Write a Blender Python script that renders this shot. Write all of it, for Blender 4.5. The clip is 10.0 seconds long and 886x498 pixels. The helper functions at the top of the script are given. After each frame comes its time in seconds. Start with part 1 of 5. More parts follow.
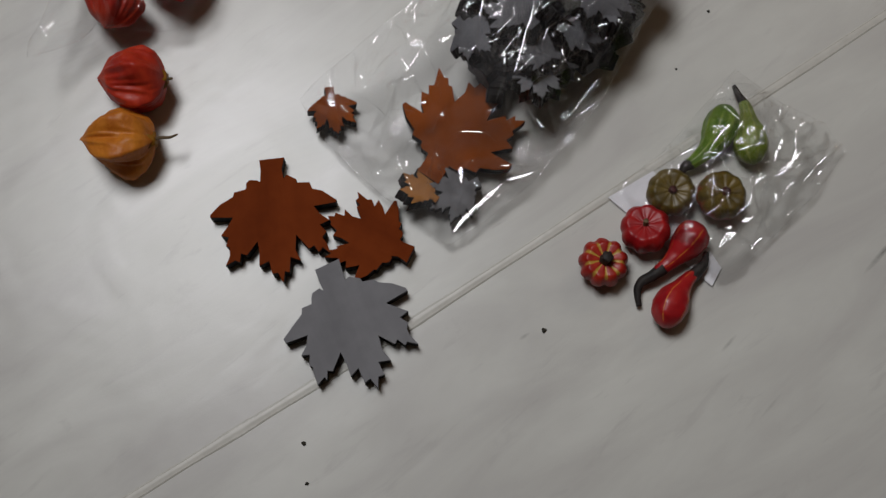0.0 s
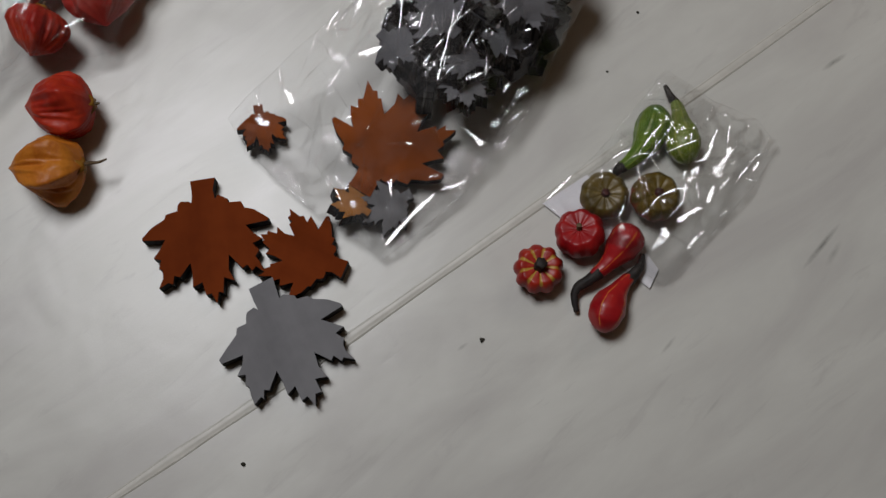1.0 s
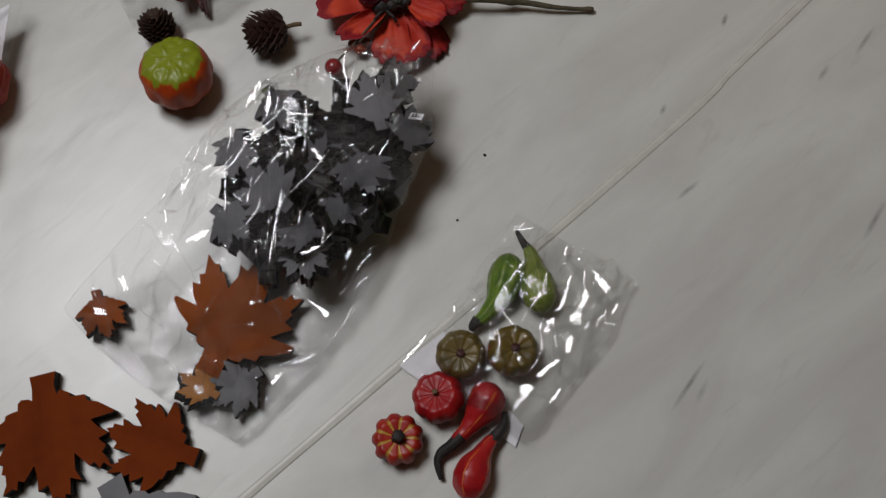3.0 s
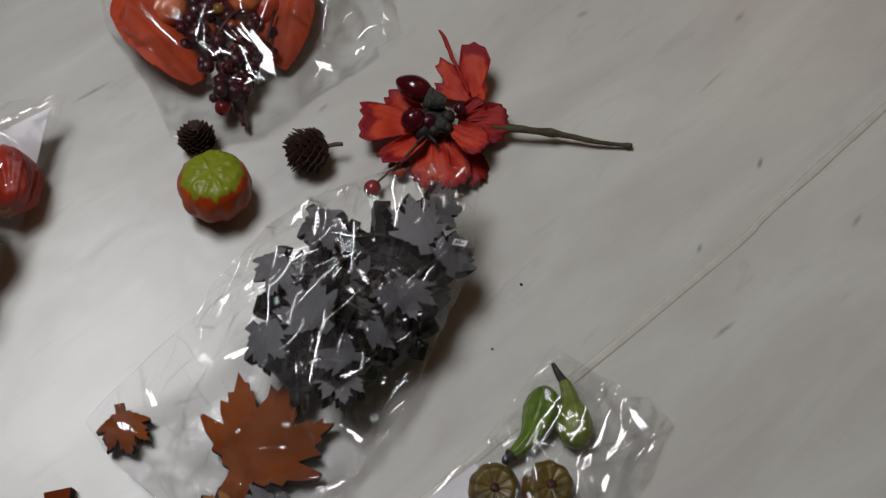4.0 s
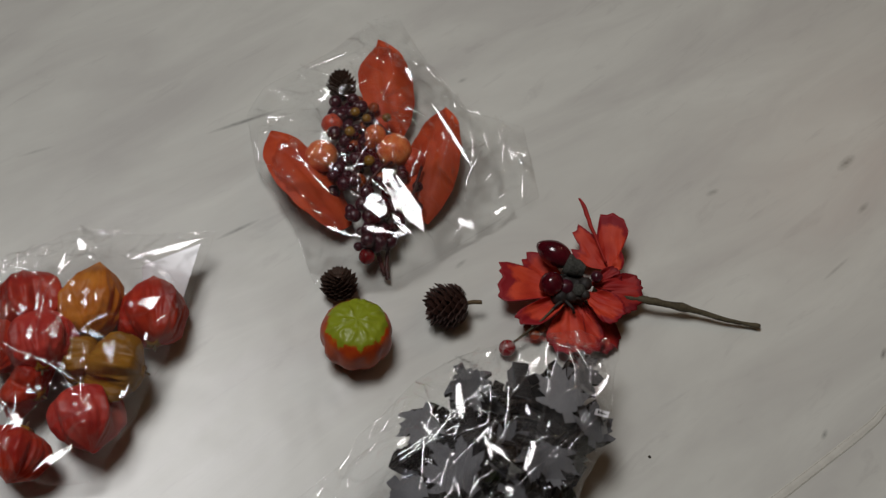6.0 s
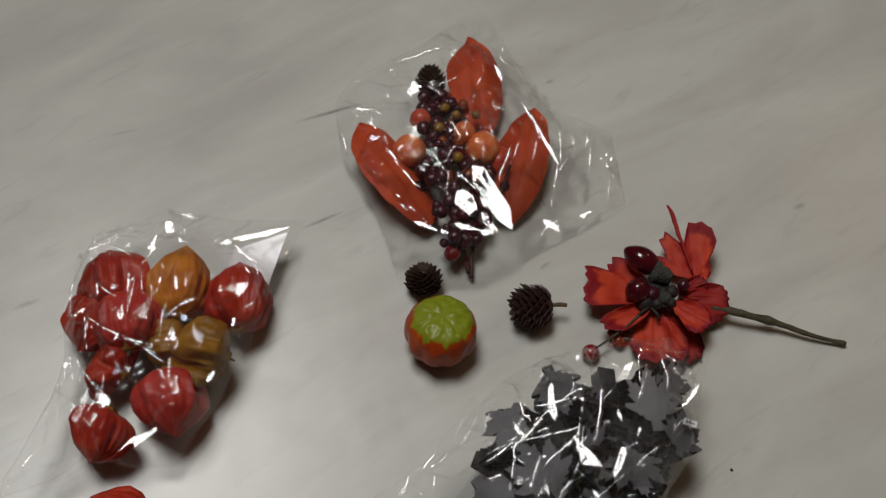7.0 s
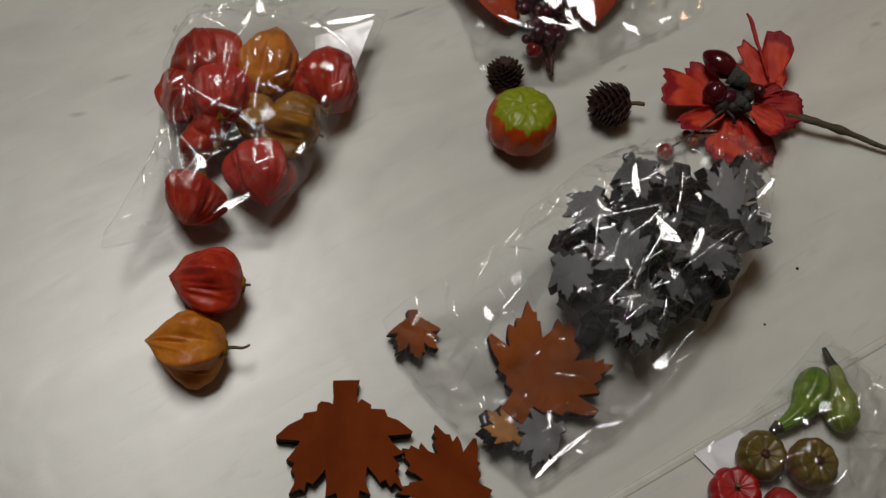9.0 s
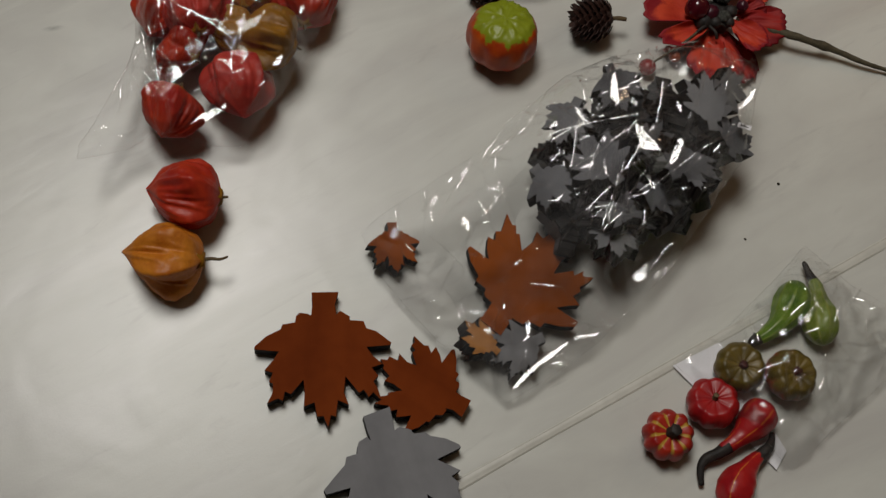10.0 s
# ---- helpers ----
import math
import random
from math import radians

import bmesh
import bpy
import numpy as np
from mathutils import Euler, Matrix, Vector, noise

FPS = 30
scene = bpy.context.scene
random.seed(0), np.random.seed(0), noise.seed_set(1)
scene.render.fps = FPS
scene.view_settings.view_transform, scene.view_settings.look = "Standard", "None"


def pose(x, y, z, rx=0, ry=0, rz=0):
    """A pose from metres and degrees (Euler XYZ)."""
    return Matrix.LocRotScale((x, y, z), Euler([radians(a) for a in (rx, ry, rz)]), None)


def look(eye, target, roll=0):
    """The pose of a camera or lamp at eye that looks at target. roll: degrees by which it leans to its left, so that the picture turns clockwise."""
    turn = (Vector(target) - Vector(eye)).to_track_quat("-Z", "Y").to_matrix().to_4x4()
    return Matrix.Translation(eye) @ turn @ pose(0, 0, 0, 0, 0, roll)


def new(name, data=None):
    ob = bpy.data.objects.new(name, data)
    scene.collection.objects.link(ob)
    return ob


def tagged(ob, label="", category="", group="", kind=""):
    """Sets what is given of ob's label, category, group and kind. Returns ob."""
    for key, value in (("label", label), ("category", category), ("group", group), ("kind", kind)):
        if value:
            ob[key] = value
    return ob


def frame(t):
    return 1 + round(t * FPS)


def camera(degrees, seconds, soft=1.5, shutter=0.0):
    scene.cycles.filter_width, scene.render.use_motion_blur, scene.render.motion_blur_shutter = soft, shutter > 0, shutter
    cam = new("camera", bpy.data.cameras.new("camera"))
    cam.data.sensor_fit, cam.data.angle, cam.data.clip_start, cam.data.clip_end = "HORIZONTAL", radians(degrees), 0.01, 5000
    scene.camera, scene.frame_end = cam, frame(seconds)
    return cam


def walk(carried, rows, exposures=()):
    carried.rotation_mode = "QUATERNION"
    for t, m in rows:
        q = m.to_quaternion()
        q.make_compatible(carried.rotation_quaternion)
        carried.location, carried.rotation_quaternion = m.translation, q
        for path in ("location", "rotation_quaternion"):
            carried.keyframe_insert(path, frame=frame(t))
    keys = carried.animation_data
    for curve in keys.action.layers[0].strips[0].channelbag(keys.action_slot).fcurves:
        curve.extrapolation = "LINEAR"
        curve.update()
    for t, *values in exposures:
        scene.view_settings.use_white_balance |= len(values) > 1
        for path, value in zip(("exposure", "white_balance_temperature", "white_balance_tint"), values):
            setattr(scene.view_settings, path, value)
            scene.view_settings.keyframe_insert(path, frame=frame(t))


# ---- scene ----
cam = camera(42.0, 10.0, soft=1.4)
PATH = [
    (0.0, -0.0130, 0.1444, 0.6073, 13.75, -0.62, -1.99),
    (0.5, -0.0062, 0.1411, 0.6097, 14.07, -0.20, -2.66),
    (1.0, 0.0246, 0.1435, 0.6039, 14.33, 0.20, -4.34),
    (1.5, 0.0506, 0.1542, 0.5963, 13.63, -0.18, -6.00),
    (2.0, 0.0717, 0.1606, 0.5926, 14.66, -0.20, -7.76),
    (2.5, 0.0969, 0.1880, 0.5955, 14.73, 0.56, -9.76),
    (3.0, 0.0949, 0.2110, 0.6018, 15.74, -0.02, -9.61),
    (3.2, 0.0928, 0.2307, 0.6080, 15.62, -0.60, -9.53),
    (4.3, 0.0356, 0.2225, 0.5907, 23.53, -4.39, -7.18),
    (4.5, 0.0270, 0.2255, 0.5909, 23.87, -5.15, -7.09),
    (5.0, 0.0107, 0.2328, 0.6002, 25.60, -5.47, -5.66),
    (5.5, -0.0089, 0.2420, 0.6071, 26.74, -5.20, -3.93),
    (6.8, -0.0579, 0.2499, 0.6004, 27.46, -6.08, -1.72),
    (7.0, -0.0660, 0.2469, 0.5950, 27.40, -5.90, -0.50),
    (7.5, -0.0884, 0.2301, 0.5860, 25.84, -5.31, 1.31),
    (8.0, -0.0965, 0.2072, 0.5889, 23.84, -5.95, 1.13),
    (8.5, -0.0978, 0.1959, 0.5897, 23.42, -6.06, 1.58),
    (9.0, -0.1002, 0.1851, 0.5809, 22.02, -6.24, 2.04),
    (9.5, -0.0890, 0.1676, 0.5720, 20.45, -6.12, 1.83),
    (10.0, -0.0895, 0.1639, 0.5713, 19.99, -6.40, 1.89),
]
walk(cam, [(t, pose(x, y, z, rx, ry, rz)) for t, x, y, z, rx, ry, rz in PATH],
     exposures=[(0.0, 0.0, 6500, 10), (3.0, 0.0, 6500, 10), (5.0, 0.0, 6550, 10), (7.0, -0.05, 6830, 7), (10.0, -0.05, 7050, 7)])

# ---- world and lights ----
world = bpy.data.worlds.new("world")
scene.world = world
world.use_nodes = True
world.node_tree.nodes["Background"].inputs[0].default_value = (1.0, 0.66, 0.56, 1)
world.node_tree.nodes["Background"].inputs[1].default_value = 0.025


def area_lamp(name, eye, target, sx, sy, watts, colour):
    data = bpy.data.lights.new(name, "AREA")
    data.shape, data.size, data.size_y, data.energy, data.color, data.spread = "RECTANGLE", sx, sy, watts, colour, radians(120)
    ob = new(name, data)
    ob.matrix_world = look(eye, target)
    return ob


area_lamp("main_lamp", (-0.37, 0.83, 1.58), (0.24, 0.345, 0.0), 0.60, 0.46, 7.1, (0.965, 0.965, 1.0))
warm = bpy.data.lights.new("room_lamp", "POINT")
warm.energy, warm.color, warm.shadow_soft_size = 2.9, (1.0, 0.60, 0.36), 0.06
new("room_lamp", warm).location = (1.1, 1.5, 1.45)


# ---- materials ----
def base(name, rough=0.5, spec=0.5):
    m = bpy.data.materials.new(name)
    m.use_nodes = True
    nt = m.node_tree
    p = nt.nodes["Principled BSDF"]
    p.inputs["Roughness"].default_value = rough
    p.inputs["Specular IOR Level"].default_value = spec
    return m, nt, p


def node(nt, kind, **values):
    n = nt.nodes.new(kind)
    for k, v in values.items():
        n.inputs[k].default_value = v
    return n


def coords(nt, space="Object"):
    return nt.nodes.new("ShaderNodeTexCoord").outputs[space]


def noise_tex(nt, vec, scale, detail=4.0, rough=0.55, distortion=0.0):
    n = node(nt, "ShaderNodeTexNoise", Scale=scale, Detail=detail, Roughness=rough, Distortion=distortion)
    nt.links.new(vec, n.inputs["Vector"])
    return n.outputs["Fac"]


def ramp(nt, fac, stops):
    r = nt.nodes.new("ShaderNodeValToRGB")
    while len(r.color_ramp.elements) < len(stops):
        r.color_ramp.elements.new(0.5)
    for e, (p, c) in zip(r.color_ramp.elements, stops):
        e.position, e.color = p, (*c, 1) if len(c) == 3 else c
    nt.links.new(fac, r.inputs["Fac"])
    return r.outputs["Color"]


def mixc(nt, fac, a, b, blend="MIX"):
    m = nt.nodes.new("ShaderNodeMix")
    m.data_type, m.blend_type = "RGBA", blend
    for sock, v in ((m.inputs[0], fac), (m.inputs[6], a), (m.inputs[7], b)):
        if isinstance(v, (int, float)):
            sock.default_value = v
        elif isinstance(v, tuple):
            sock.default_value = (*v, 1)
        else:
            nt.links.new(v, sock)
    return m.outputs[2]


def math_node(nt, op, a, b=0.0, clamp=False):
    m = nt.nodes.new("ShaderNodeMath")
    m.operation, m.use_clamp = op, clamp
    for sock, v in ((m.inputs[0], a), (m.inputs[1], b)):
        if isinstance(v, (int, float)):
            sock.default_value = v
        else:
            nt.links.new(v, sock)
    return m.outputs[0]


def bump(nt, p, height, strength=0.3, distance=0.001):
    b = node(nt, "ShaderNodeBump", Strength=strength, Distance=distance)
    nt.links.new(height, b.inputs["Height"])
    nt.links.new(b.outputs["Normal"], p.inputs["Normal"])


def attr(nt, name):
    a = nt.nodes.new("ShaderNodeAttribute")
    a.attribute_name = name
    return a.outputs["Fac"]


def rnd(nt):
    return nt.nodes.new("ShaderNodeObjectInfo").outputs["Random"]


def mottled(name, dark, light, scale, rough=0.5, spec=0.5, bumps=0.2, dist=0.0006, translucent=0.0, fine=6.0):
    """Two tones blended by noise at two scales, with fine relief."""
    m, nt, p = base(name, rough, spec)
    v = coords(nt)
    big, small = noise_tex(nt, v, scale), noise_tex(nt, v, scale * fine)
    f = math_node(nt, "ADD", math_node(nt, "MULTIPLY", big, 0.7), math_node(nt, "MULTIPLY", small, 0.3))
    c = ramp(nt, f, [(0.35, dark), (0.65, light)])
    nt.links.new(c, p.inputs["Base Color"])
    bump(nt, p, small, bumps, dist)
    if translucent:
        tr = nt.nodes.new("ShaderNodeBsdfTranslucent")
        nt.links.new(c, tr.inputs["Color"])
        mx = nt.nodes.new("ShaderNodeMixShader")
        mx.inputs[0].default_value = translucent
        nt.links.new(p.outputs[0], mx.inputs[1])
        nt.links.new(tr.outputs[0], mx.inputs[2])
        nt.links.new(mx.outputs[0], nt.nodes["Material Output"].inputs["Surface"])
    return m


def striped(name, body_dark, body_light, stripe, rough=0.3, spec=0.5, scale=120, coat=0.0):
    """A painted skin: two body tones, and a second colour where the mesh's 'tint' is high."""
    m, nt, p = base(name, rough, spec)
    v = coords(nt)
    big, small = noise_tex(nt, v, scale), noise_tex(nt, v, scale * 5)
    body = ramp(nt, big, [(0.35, body_dark), (0.65, body_light)])
    t = math_node(nt, "ADD", attr(nt, "tint"), math_node(nt, "MULTIPLY", math_node(nt, "SUBTRACT", small, 0.5), 0.7))
    t = ramp(nt, t, [(0.42, (0, 0, 0)), (0.68, (1, 1, 1))])
    nt.links.new(mixc(nt, t, body, stripe), p.inputs["Base Color"])
    p.inputs["Coat Weight"].default_value = coat
    p.inputs["Coat Roughness"].default_value = 0.15
    bump(nt, p, small, 0.15, 0.0004)
    return m


# printed streaks of the tabletop: x, y, half length, half width, angle, strength
STREAKS = [
    (0.3126, 0.6178, 0.0085, 0.0022, 40, 0.58), (0.2200, 0.5960, 0.0050, 0.0014, 25, 0.47),
    (0.3160, 0.5843, 0.0060, 0.0014, 42, 0.51), (0.3055, 0.4858, 0.0042, 0.0011, 60, 0.70),
    (0.2620, 0.3890, 0.0085, 0.0011, 30, 0.55), (0.2587, 0.4376, 0.0038, 0.0011, 55, 0.55),
    (0.0579, 0.5480, 0.0048, 0.0010, 40, 0.43), (0.0677, 0.6799, 0.0040, 0.0012, 30, 0.39),
    (-0.0725, 0.5722, 0.0130, 0.0009, 28, 0.62), (-0.2313, 0.5122, 0.0080, 0.0012, 25, 0.43),
    (-0.2504, 0.4874, 0.0055, 0.0013, 15, 0.47), (-0.0700, 0.6480, 0.0220, 0.0010, 22, 0.66),
    (-0.1930, 0.6260, 0.0120, 0.0009, 20, 0.31), (0.2380, 0.2835, 0.0150, 0.0011, 45, 0.60),
    (0.2440, 0.2790, 0.0090, 0.0015, 52, 0.31), (0.1490, 0.2360, 0.0065, 0.0008, 45, 0.39),
    (0.0405, 0.2435, 0.0035, 0.0008, 30, 0.39), (0.2890, 0.5420, 0.0130, 0.0008, 38, 0.39),
    (0.3560, 0.6060, 0.0090, 0.0009, 40, 0.39), (0.3582, 0.3548, 0.0120, 0.0013, 48, 0.55), (0.3531, 0.4443, 0.0060, 0.0013, 45, 0.5), (0.3813, 0.4596, 0.0100, 0.0011, 45, 0.5),
    (0.1680, 0.2020, 0.0110, 0.0008, 45, 0.23), (0.0300, 0.3060, 0.0070, 0.0007, 30, 0.23),
]


def tabletop_material():
    m, nt, p = base("veined_laminate", 0.42, 0.55)
    v = coords(nt)
    mp = node(nt, "ShaderNodeMapping", Rotation=(0, 0, radians(31)), Scale=(1 / 7, 1 / 24, 1))
    mp.vector_type = "TEXTURE"
    nt.links.new(v, mp.inputs["Vector"])
    broad = noise_tex(nt, mp.outputs[0], 1.0, 5, 0.6, 0.6)
    mp2 = node(nt, "ShaderNodeMapping", Rotation=(0, 0, radians(36)), Scale=(1 / 18, 1 / 95, 1))
    mp2.vector_type = "TEXTURE"
    nt.links.new(v, mp2.inputs["Vector"])
    fibre = noise_tex(nt, mp2.outputs[0], 1.0, 6, 0.65, 0.8)
    fine = noise_tex(nt, v, 900, 3)
    c = ramp(nt, broad, [(0.30, (0.476, 0.468, 0.438)), (0.52, (0.540, 0.540, 0.497)), (0.72, (0.602, 0.606, 0.556))])
    c = mixc(nt, ramp(nt, fibre, [(0.28, (0.5, 0.5, 0.5)), (0.42, (0, 0, 0))]), c, (0.42, 0.41, 0.385))
    c = mixc(nt, ramp(nt, fibre, [(0.64, (0, 0, 0)), (0.80, (0.18, 0.18, 0.18))]), c, (0.68, 0.67, 0.645))
    grain = noise_tex(nt, v, 420, 4, 0.7)
    ragged = noise_tex(nt, mp2.outputs[0], 9.0, 3, 0.6)
    total = None
    for x, y, a, b, ang, k in STREAKS:
        mm = nt.nodes.new("ShaderNodeMapping")
        mm.vector_type = "TEXTURE"
        mm.inputs["Location"].default_value = (x, y, 0)
        mm.inputs["Rotation"].default_value = (0, 0, radians(ang))
        mm.inputs["Scale"].default_value = (a * 1.35, b * 1.9, 1)
        nt.links.new(v, mm.inputs["Vector"])
        ln = nt.nodes.new("ShaderNodeVectorMath")
        ln.operation = "LENGTH"
        nt.links.new(mm.outputs[0], ln.inputs[0])
        d = math_node(nt, "SUBTRACT", 1.0, ln.outputs["Value"], True)
        d = math_node(nt, "MULTIPLY", d, k)
        total = d if total is None else math_node(nt, "MAXIMUM", total, d)
    total = math_node(nt, "MULTIPLY", total, math_node(nt, "ADD", math_node(nt, "MULTIPLY", grain, 1.6), math_node(nt, "MULTIPLY", ragged, 1.2)), True)
    mark = ramp(nt, total, [(0.10, (0, 0, 0)), (0.95, (0.85, 0.85, 0.85))])
    c = mixc(nt, mark, c, (0.16, 0.16, 0.145))
    nt.links.new(c, p.inputs["Base Color"])
    nt.links.new(ramp(nt, broad, [(0.3, (0.28,) * 3), (0.7, (0.36,) * 3)]), p.inputs["Roughness"])
    waves = noise_tex(nt, v, 19, 2, 0.5, 0.4)
    relief = math_node(nt, "ADD", math_node(nt, "MULTIPLY", fine, 0.3), fibre)
    bump(nt, p, math_node(nt, "ADD", relief, math_node(nt, "MULTIPLY", waves, 7.0)), 0.13, 0.0006)
    return m


def film_material(name, thin, thick, shine=1.5):
    """Clear crackling cellophane: lets light through, mirrors at its folds, a slight milky haze."""
    m, nt, p = base(name)
    nt.nodes.remove(p)
    v = coords(nt)
    clear = nt.nodes.new("ShaderNodeBsdfTransparent")
    clear.inputs["Color"].default_value = (1.0, 1.0, 1.0, 1)
    haze = nt.nodes.new("ShaderNodeBsdfDiffuse")
    haze.inputs["Color"].default_value = (0.9, 0.9, 0.91, 1)
    gloss = nt.nodes.new("ShaderNodeBsdfGlossy")
    gloss.inputs["Roughness"].default_value = 0.02
    h = nt.nodes.new("ShaderNodeMixShader")
    nt.links.new(ramp(nt, noise_tex(nt, v, 38, 5), [(0.42, (thin,) * 3), (0.72, (thick,) * 3)]), h.inputs[0])
    nt.links.new(clear.outputs[0], h.inputs[1])
    nt.links.new(haze.outputs[0], h.inputs[2])
    fr = node(nt, "ShaderNodeFresnel", IOR=1.5)
    g = nt.nodes.new("ShaderNodeMixShader")
    nt.links.new(math_node(nt, "MINIMUM", math_node(nt, "MULTIPLY", fr.outputs[0], shine), 0.40), g.inputs[0])
    nt.links.new(h.outputs[0], g.inputs[1])
    nt.links.new(gloss.outputs[0], g.inputs[2])
    nt.links.new(g.outputs[0], nt.nodes["Material Output"].inputs["Surface"])
    return m


def leaf_paint(name, dark, light, sheen):
    """Paint on a sawn wooden slice: faint brush bands along the grain."""
    m, nt, p = base(name, sheen + 0.12, 0.03)
    v = coords(nt)
    mp = node(nt, "ShaderNodeMapping", Scale=(160, 18, 20))
    nt.links.new(v, mp.inputs["Vector"])
    grain, blot = noise_tex(nt, mp.outputs[0], 1.0, 4), noise_tex(nt, v, 55)
    f = math_node(nt, "ADD", math_node(nt, "MULTIPLY", grain, 0.28), math_node(nt, "MULTIPLY", blot, 0.72))
    c = ramp(nt, f, [(0.36, dark), (0.64, light)])
    c = mixc(nt, math_node(nt, "MULTIPLY", rnd(nt), 0.25), c, dark)
    nt.links.new(c, p.inputs["Base Color"])
    bump(nt, p, grain, 0.2, 0.0003)
    return m


TABLE = tabletop_material()
CREASE = striped("seam_laminate", (0.49, 0.48, 0.43), (0.56, 0.55, 0.495), (0.37, 0.36, 0.31), 0.40, 0.42, 90)
FILM = film_material("clear_film", 0.004, 0.020, 0.8)
GLINT_FILM = film_material("clear_film_fold", 0.004, 0.010, 2.1)
MILKY_FILM = film_material("milky_clear_film", 0.008, 0.060, 0.65)
UNDER_FILM = film_material("clear_film_underside", 0.003, 0.008, 0.25)
BROWN = leaf_paint("rust_brown_paint", (0.122, 0.021, 0.0030), (0.175, 0.033, 0.0055), 0.5)
ORANGE = leaf_paint("rust_orange_paint", (0.22, 0.052, 0.009), (0.29, 0.072, 0.013), 0.5)
PALE_ORANGE = leaf_paint("pale_orange_paint", (0.34, 0.14, 0.035), (0.44, 0.20, 0.06), 0.55)
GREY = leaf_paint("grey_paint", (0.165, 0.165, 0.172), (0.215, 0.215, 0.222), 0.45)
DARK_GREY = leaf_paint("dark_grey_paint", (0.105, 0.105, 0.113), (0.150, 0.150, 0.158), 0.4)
CHAR = mottled("charred_edge", (0.006, 0.005, 0.005), (0.016, 0.012, 0.010), 200, 0.7, 0.2)
RED_PAPER = mottled("red_lantern_skin", (0.36, 0.012, 0.010), (0.60, 0.055, 0.018), 50, 0.42, 0.4, 0.35, 0.0008, 0.22)
CORAL_PAPER = mottled("coral_lantern_skin", (0.46, 0.026, 0.022), (0.66, 0.070, 0.046), 70, 0.42, 0.4, 0.35, 0.0008, 0.22)
YELLOW_PAPER = mottled("ochre_lantern_skin", (0.50, 0.140, 0.012), (0.72, 0.260, 0.028), 80, 0.45, 0.4, 0.35, 0.0008, 0.22)
OCHRE_PAPER = mottled("olive_ochre_lantern_skin", (0.26, 0.11, 0.010), (0.42, 0.19, 0.018), 80, 0.45, 0.4, 0.4, 0.0008, 0.22)
STALK = mottled("dry_stalk", (0.07, 0.045, 0.022), (0.16, 0.11, 0.055), 200, 0.7, 0.3)
TWIG = mottled("green_brown_twig", (0.045, 0.036, 0.022), (0.115, 0.095, 0.058), 160, 0.75, 0.25, 0.6)
CONE = mottled("cone_scales", (0.018, 0.007, 0.005), (0.060, 0.022, 0.014), 160, 0.6, 0.35, 0.4)
DARK_CONE = mottled("dark_cone_scales", (0.020, 0.011, 0.007), (0.070, 0.035, 0.021), 160, 0.6, 0.35, 0.4)
PUMPKIN = striped("green_topped_pumpkin_skin", (0.31, 0.027, 0.004), (0.44, 0.068, 0.006), (0.21, 0.25, 0.014), 0.42, 0.3, 90, 0.05)
PUMPKIN_SCAR = mottled("green_stem_scar", (0.16, 0.20, 0.012), (0.24, 0.28, 0.025), 200, 0.42, 0.3)
RED_STRIPED = striped("red_yellow_pumpkin_skin", (0.23, 0.006, 0.007), (0.37, 0.024, 0.010), (0.42, 0.23, 0.035), 0.42, 0.3, 120, 0.05)
RED_PLAIN = striped("red_pumpkin_skin", (0.23, 0.004, 0.008), (0.34, 0.010, 0.010), (0.45, 0.05, 0.015), 0.42, 0.3, 120, 0.05)
OLIVE = striped("olive_pumpkin_skin", (0.080, 0.055, 0.007), (0.145, 0.095, 0.012), (0.24, 0.045, 0.012), 0.42, 0.4, 140, 0.06)
GREEN_GOURD = striped("green_gourd_skin", (0.065, 0.135, 0.008), (0.14, 0.22, 0.020), (0.18, 0.25, 0.032), 0.38, 0.4, 120, 0.08)
PALE_GOURD = striped("pale_green_gourd_skin", (0.12, 0.17, 0.020), (0.20, 0.25, 0.045), (0.27, 0.30, 0.07), 0.38, 0.4, 120, 0.08)
RED_GOURD = striped("red_gourd_skin", (0.25, 0.005, 0.010), (0.38, 0.012, 0.012), (0.55, 0.17, 0.03), 0.38, 0.4, 120, 0.08)
BLACK_STEM = mottled("blackened_stem", (0.008, 0.007, 0.007), (0.032, 0.025, 0.021), 260, 0.6, 0.4, 0.5)
WINE_STEM = mottled("wine_brown_stem", (0.030, 0.008, 0.008), (0.10, 0.022, 0.018), 260, 0.5, 0.4, 0.5)
CLOTH = mottled("orange_cloth_leaf", (0.42, 0.042, 0.014), (0.57, 0.082, 0.022), 45, 0.6, 0.3, 0.3, 0.0005, 0.12)
RED_CLOTH = striped("red_cloth_petal", (0.36, 0.020, 0.013), (0.54, 0.055, 0.022), (0.22, 0.007, 0.012), 0.62, 0.25, 45)
DARK_CLOTH = striped("dark_red_cloth_petal", (0.24, 0.009, 0.010), (0.35, 0.020, 0.012), (0.16, 0.005, 0.009), 0.62, 0.25, 45)
WINE = mottled("wine_red_lacquer", (0.034, 0.002, 0.005), (0.080, 0.004, 0.009), 80, 0.16, 0.6, 0.03)
BERRY = mottled("crimson_lacquer", (0.15, 0.004, 0.008), (0.28, 0.010, 0.012), 120, 0.2, 0.6, 0.03)
PURPLE = mottled("dark_plum_berry", (0.022, 0.003, 0.009), (0.075, 0.008, 0.016), 120, 0.34, 0.5, 0.05)
PEACH = mottled("peach_orange_berry", (0.55, 0.075, 0.025), (0.78, 0.27, 0.08), 110, 0.35, 0.5, 0.15)
CORAL_BERRY = mottled("coral_berry", (0.42, 0.035, 0.020), (0.56, 0.10, 0.045), 110, 0.33, 0.5, 0.15)
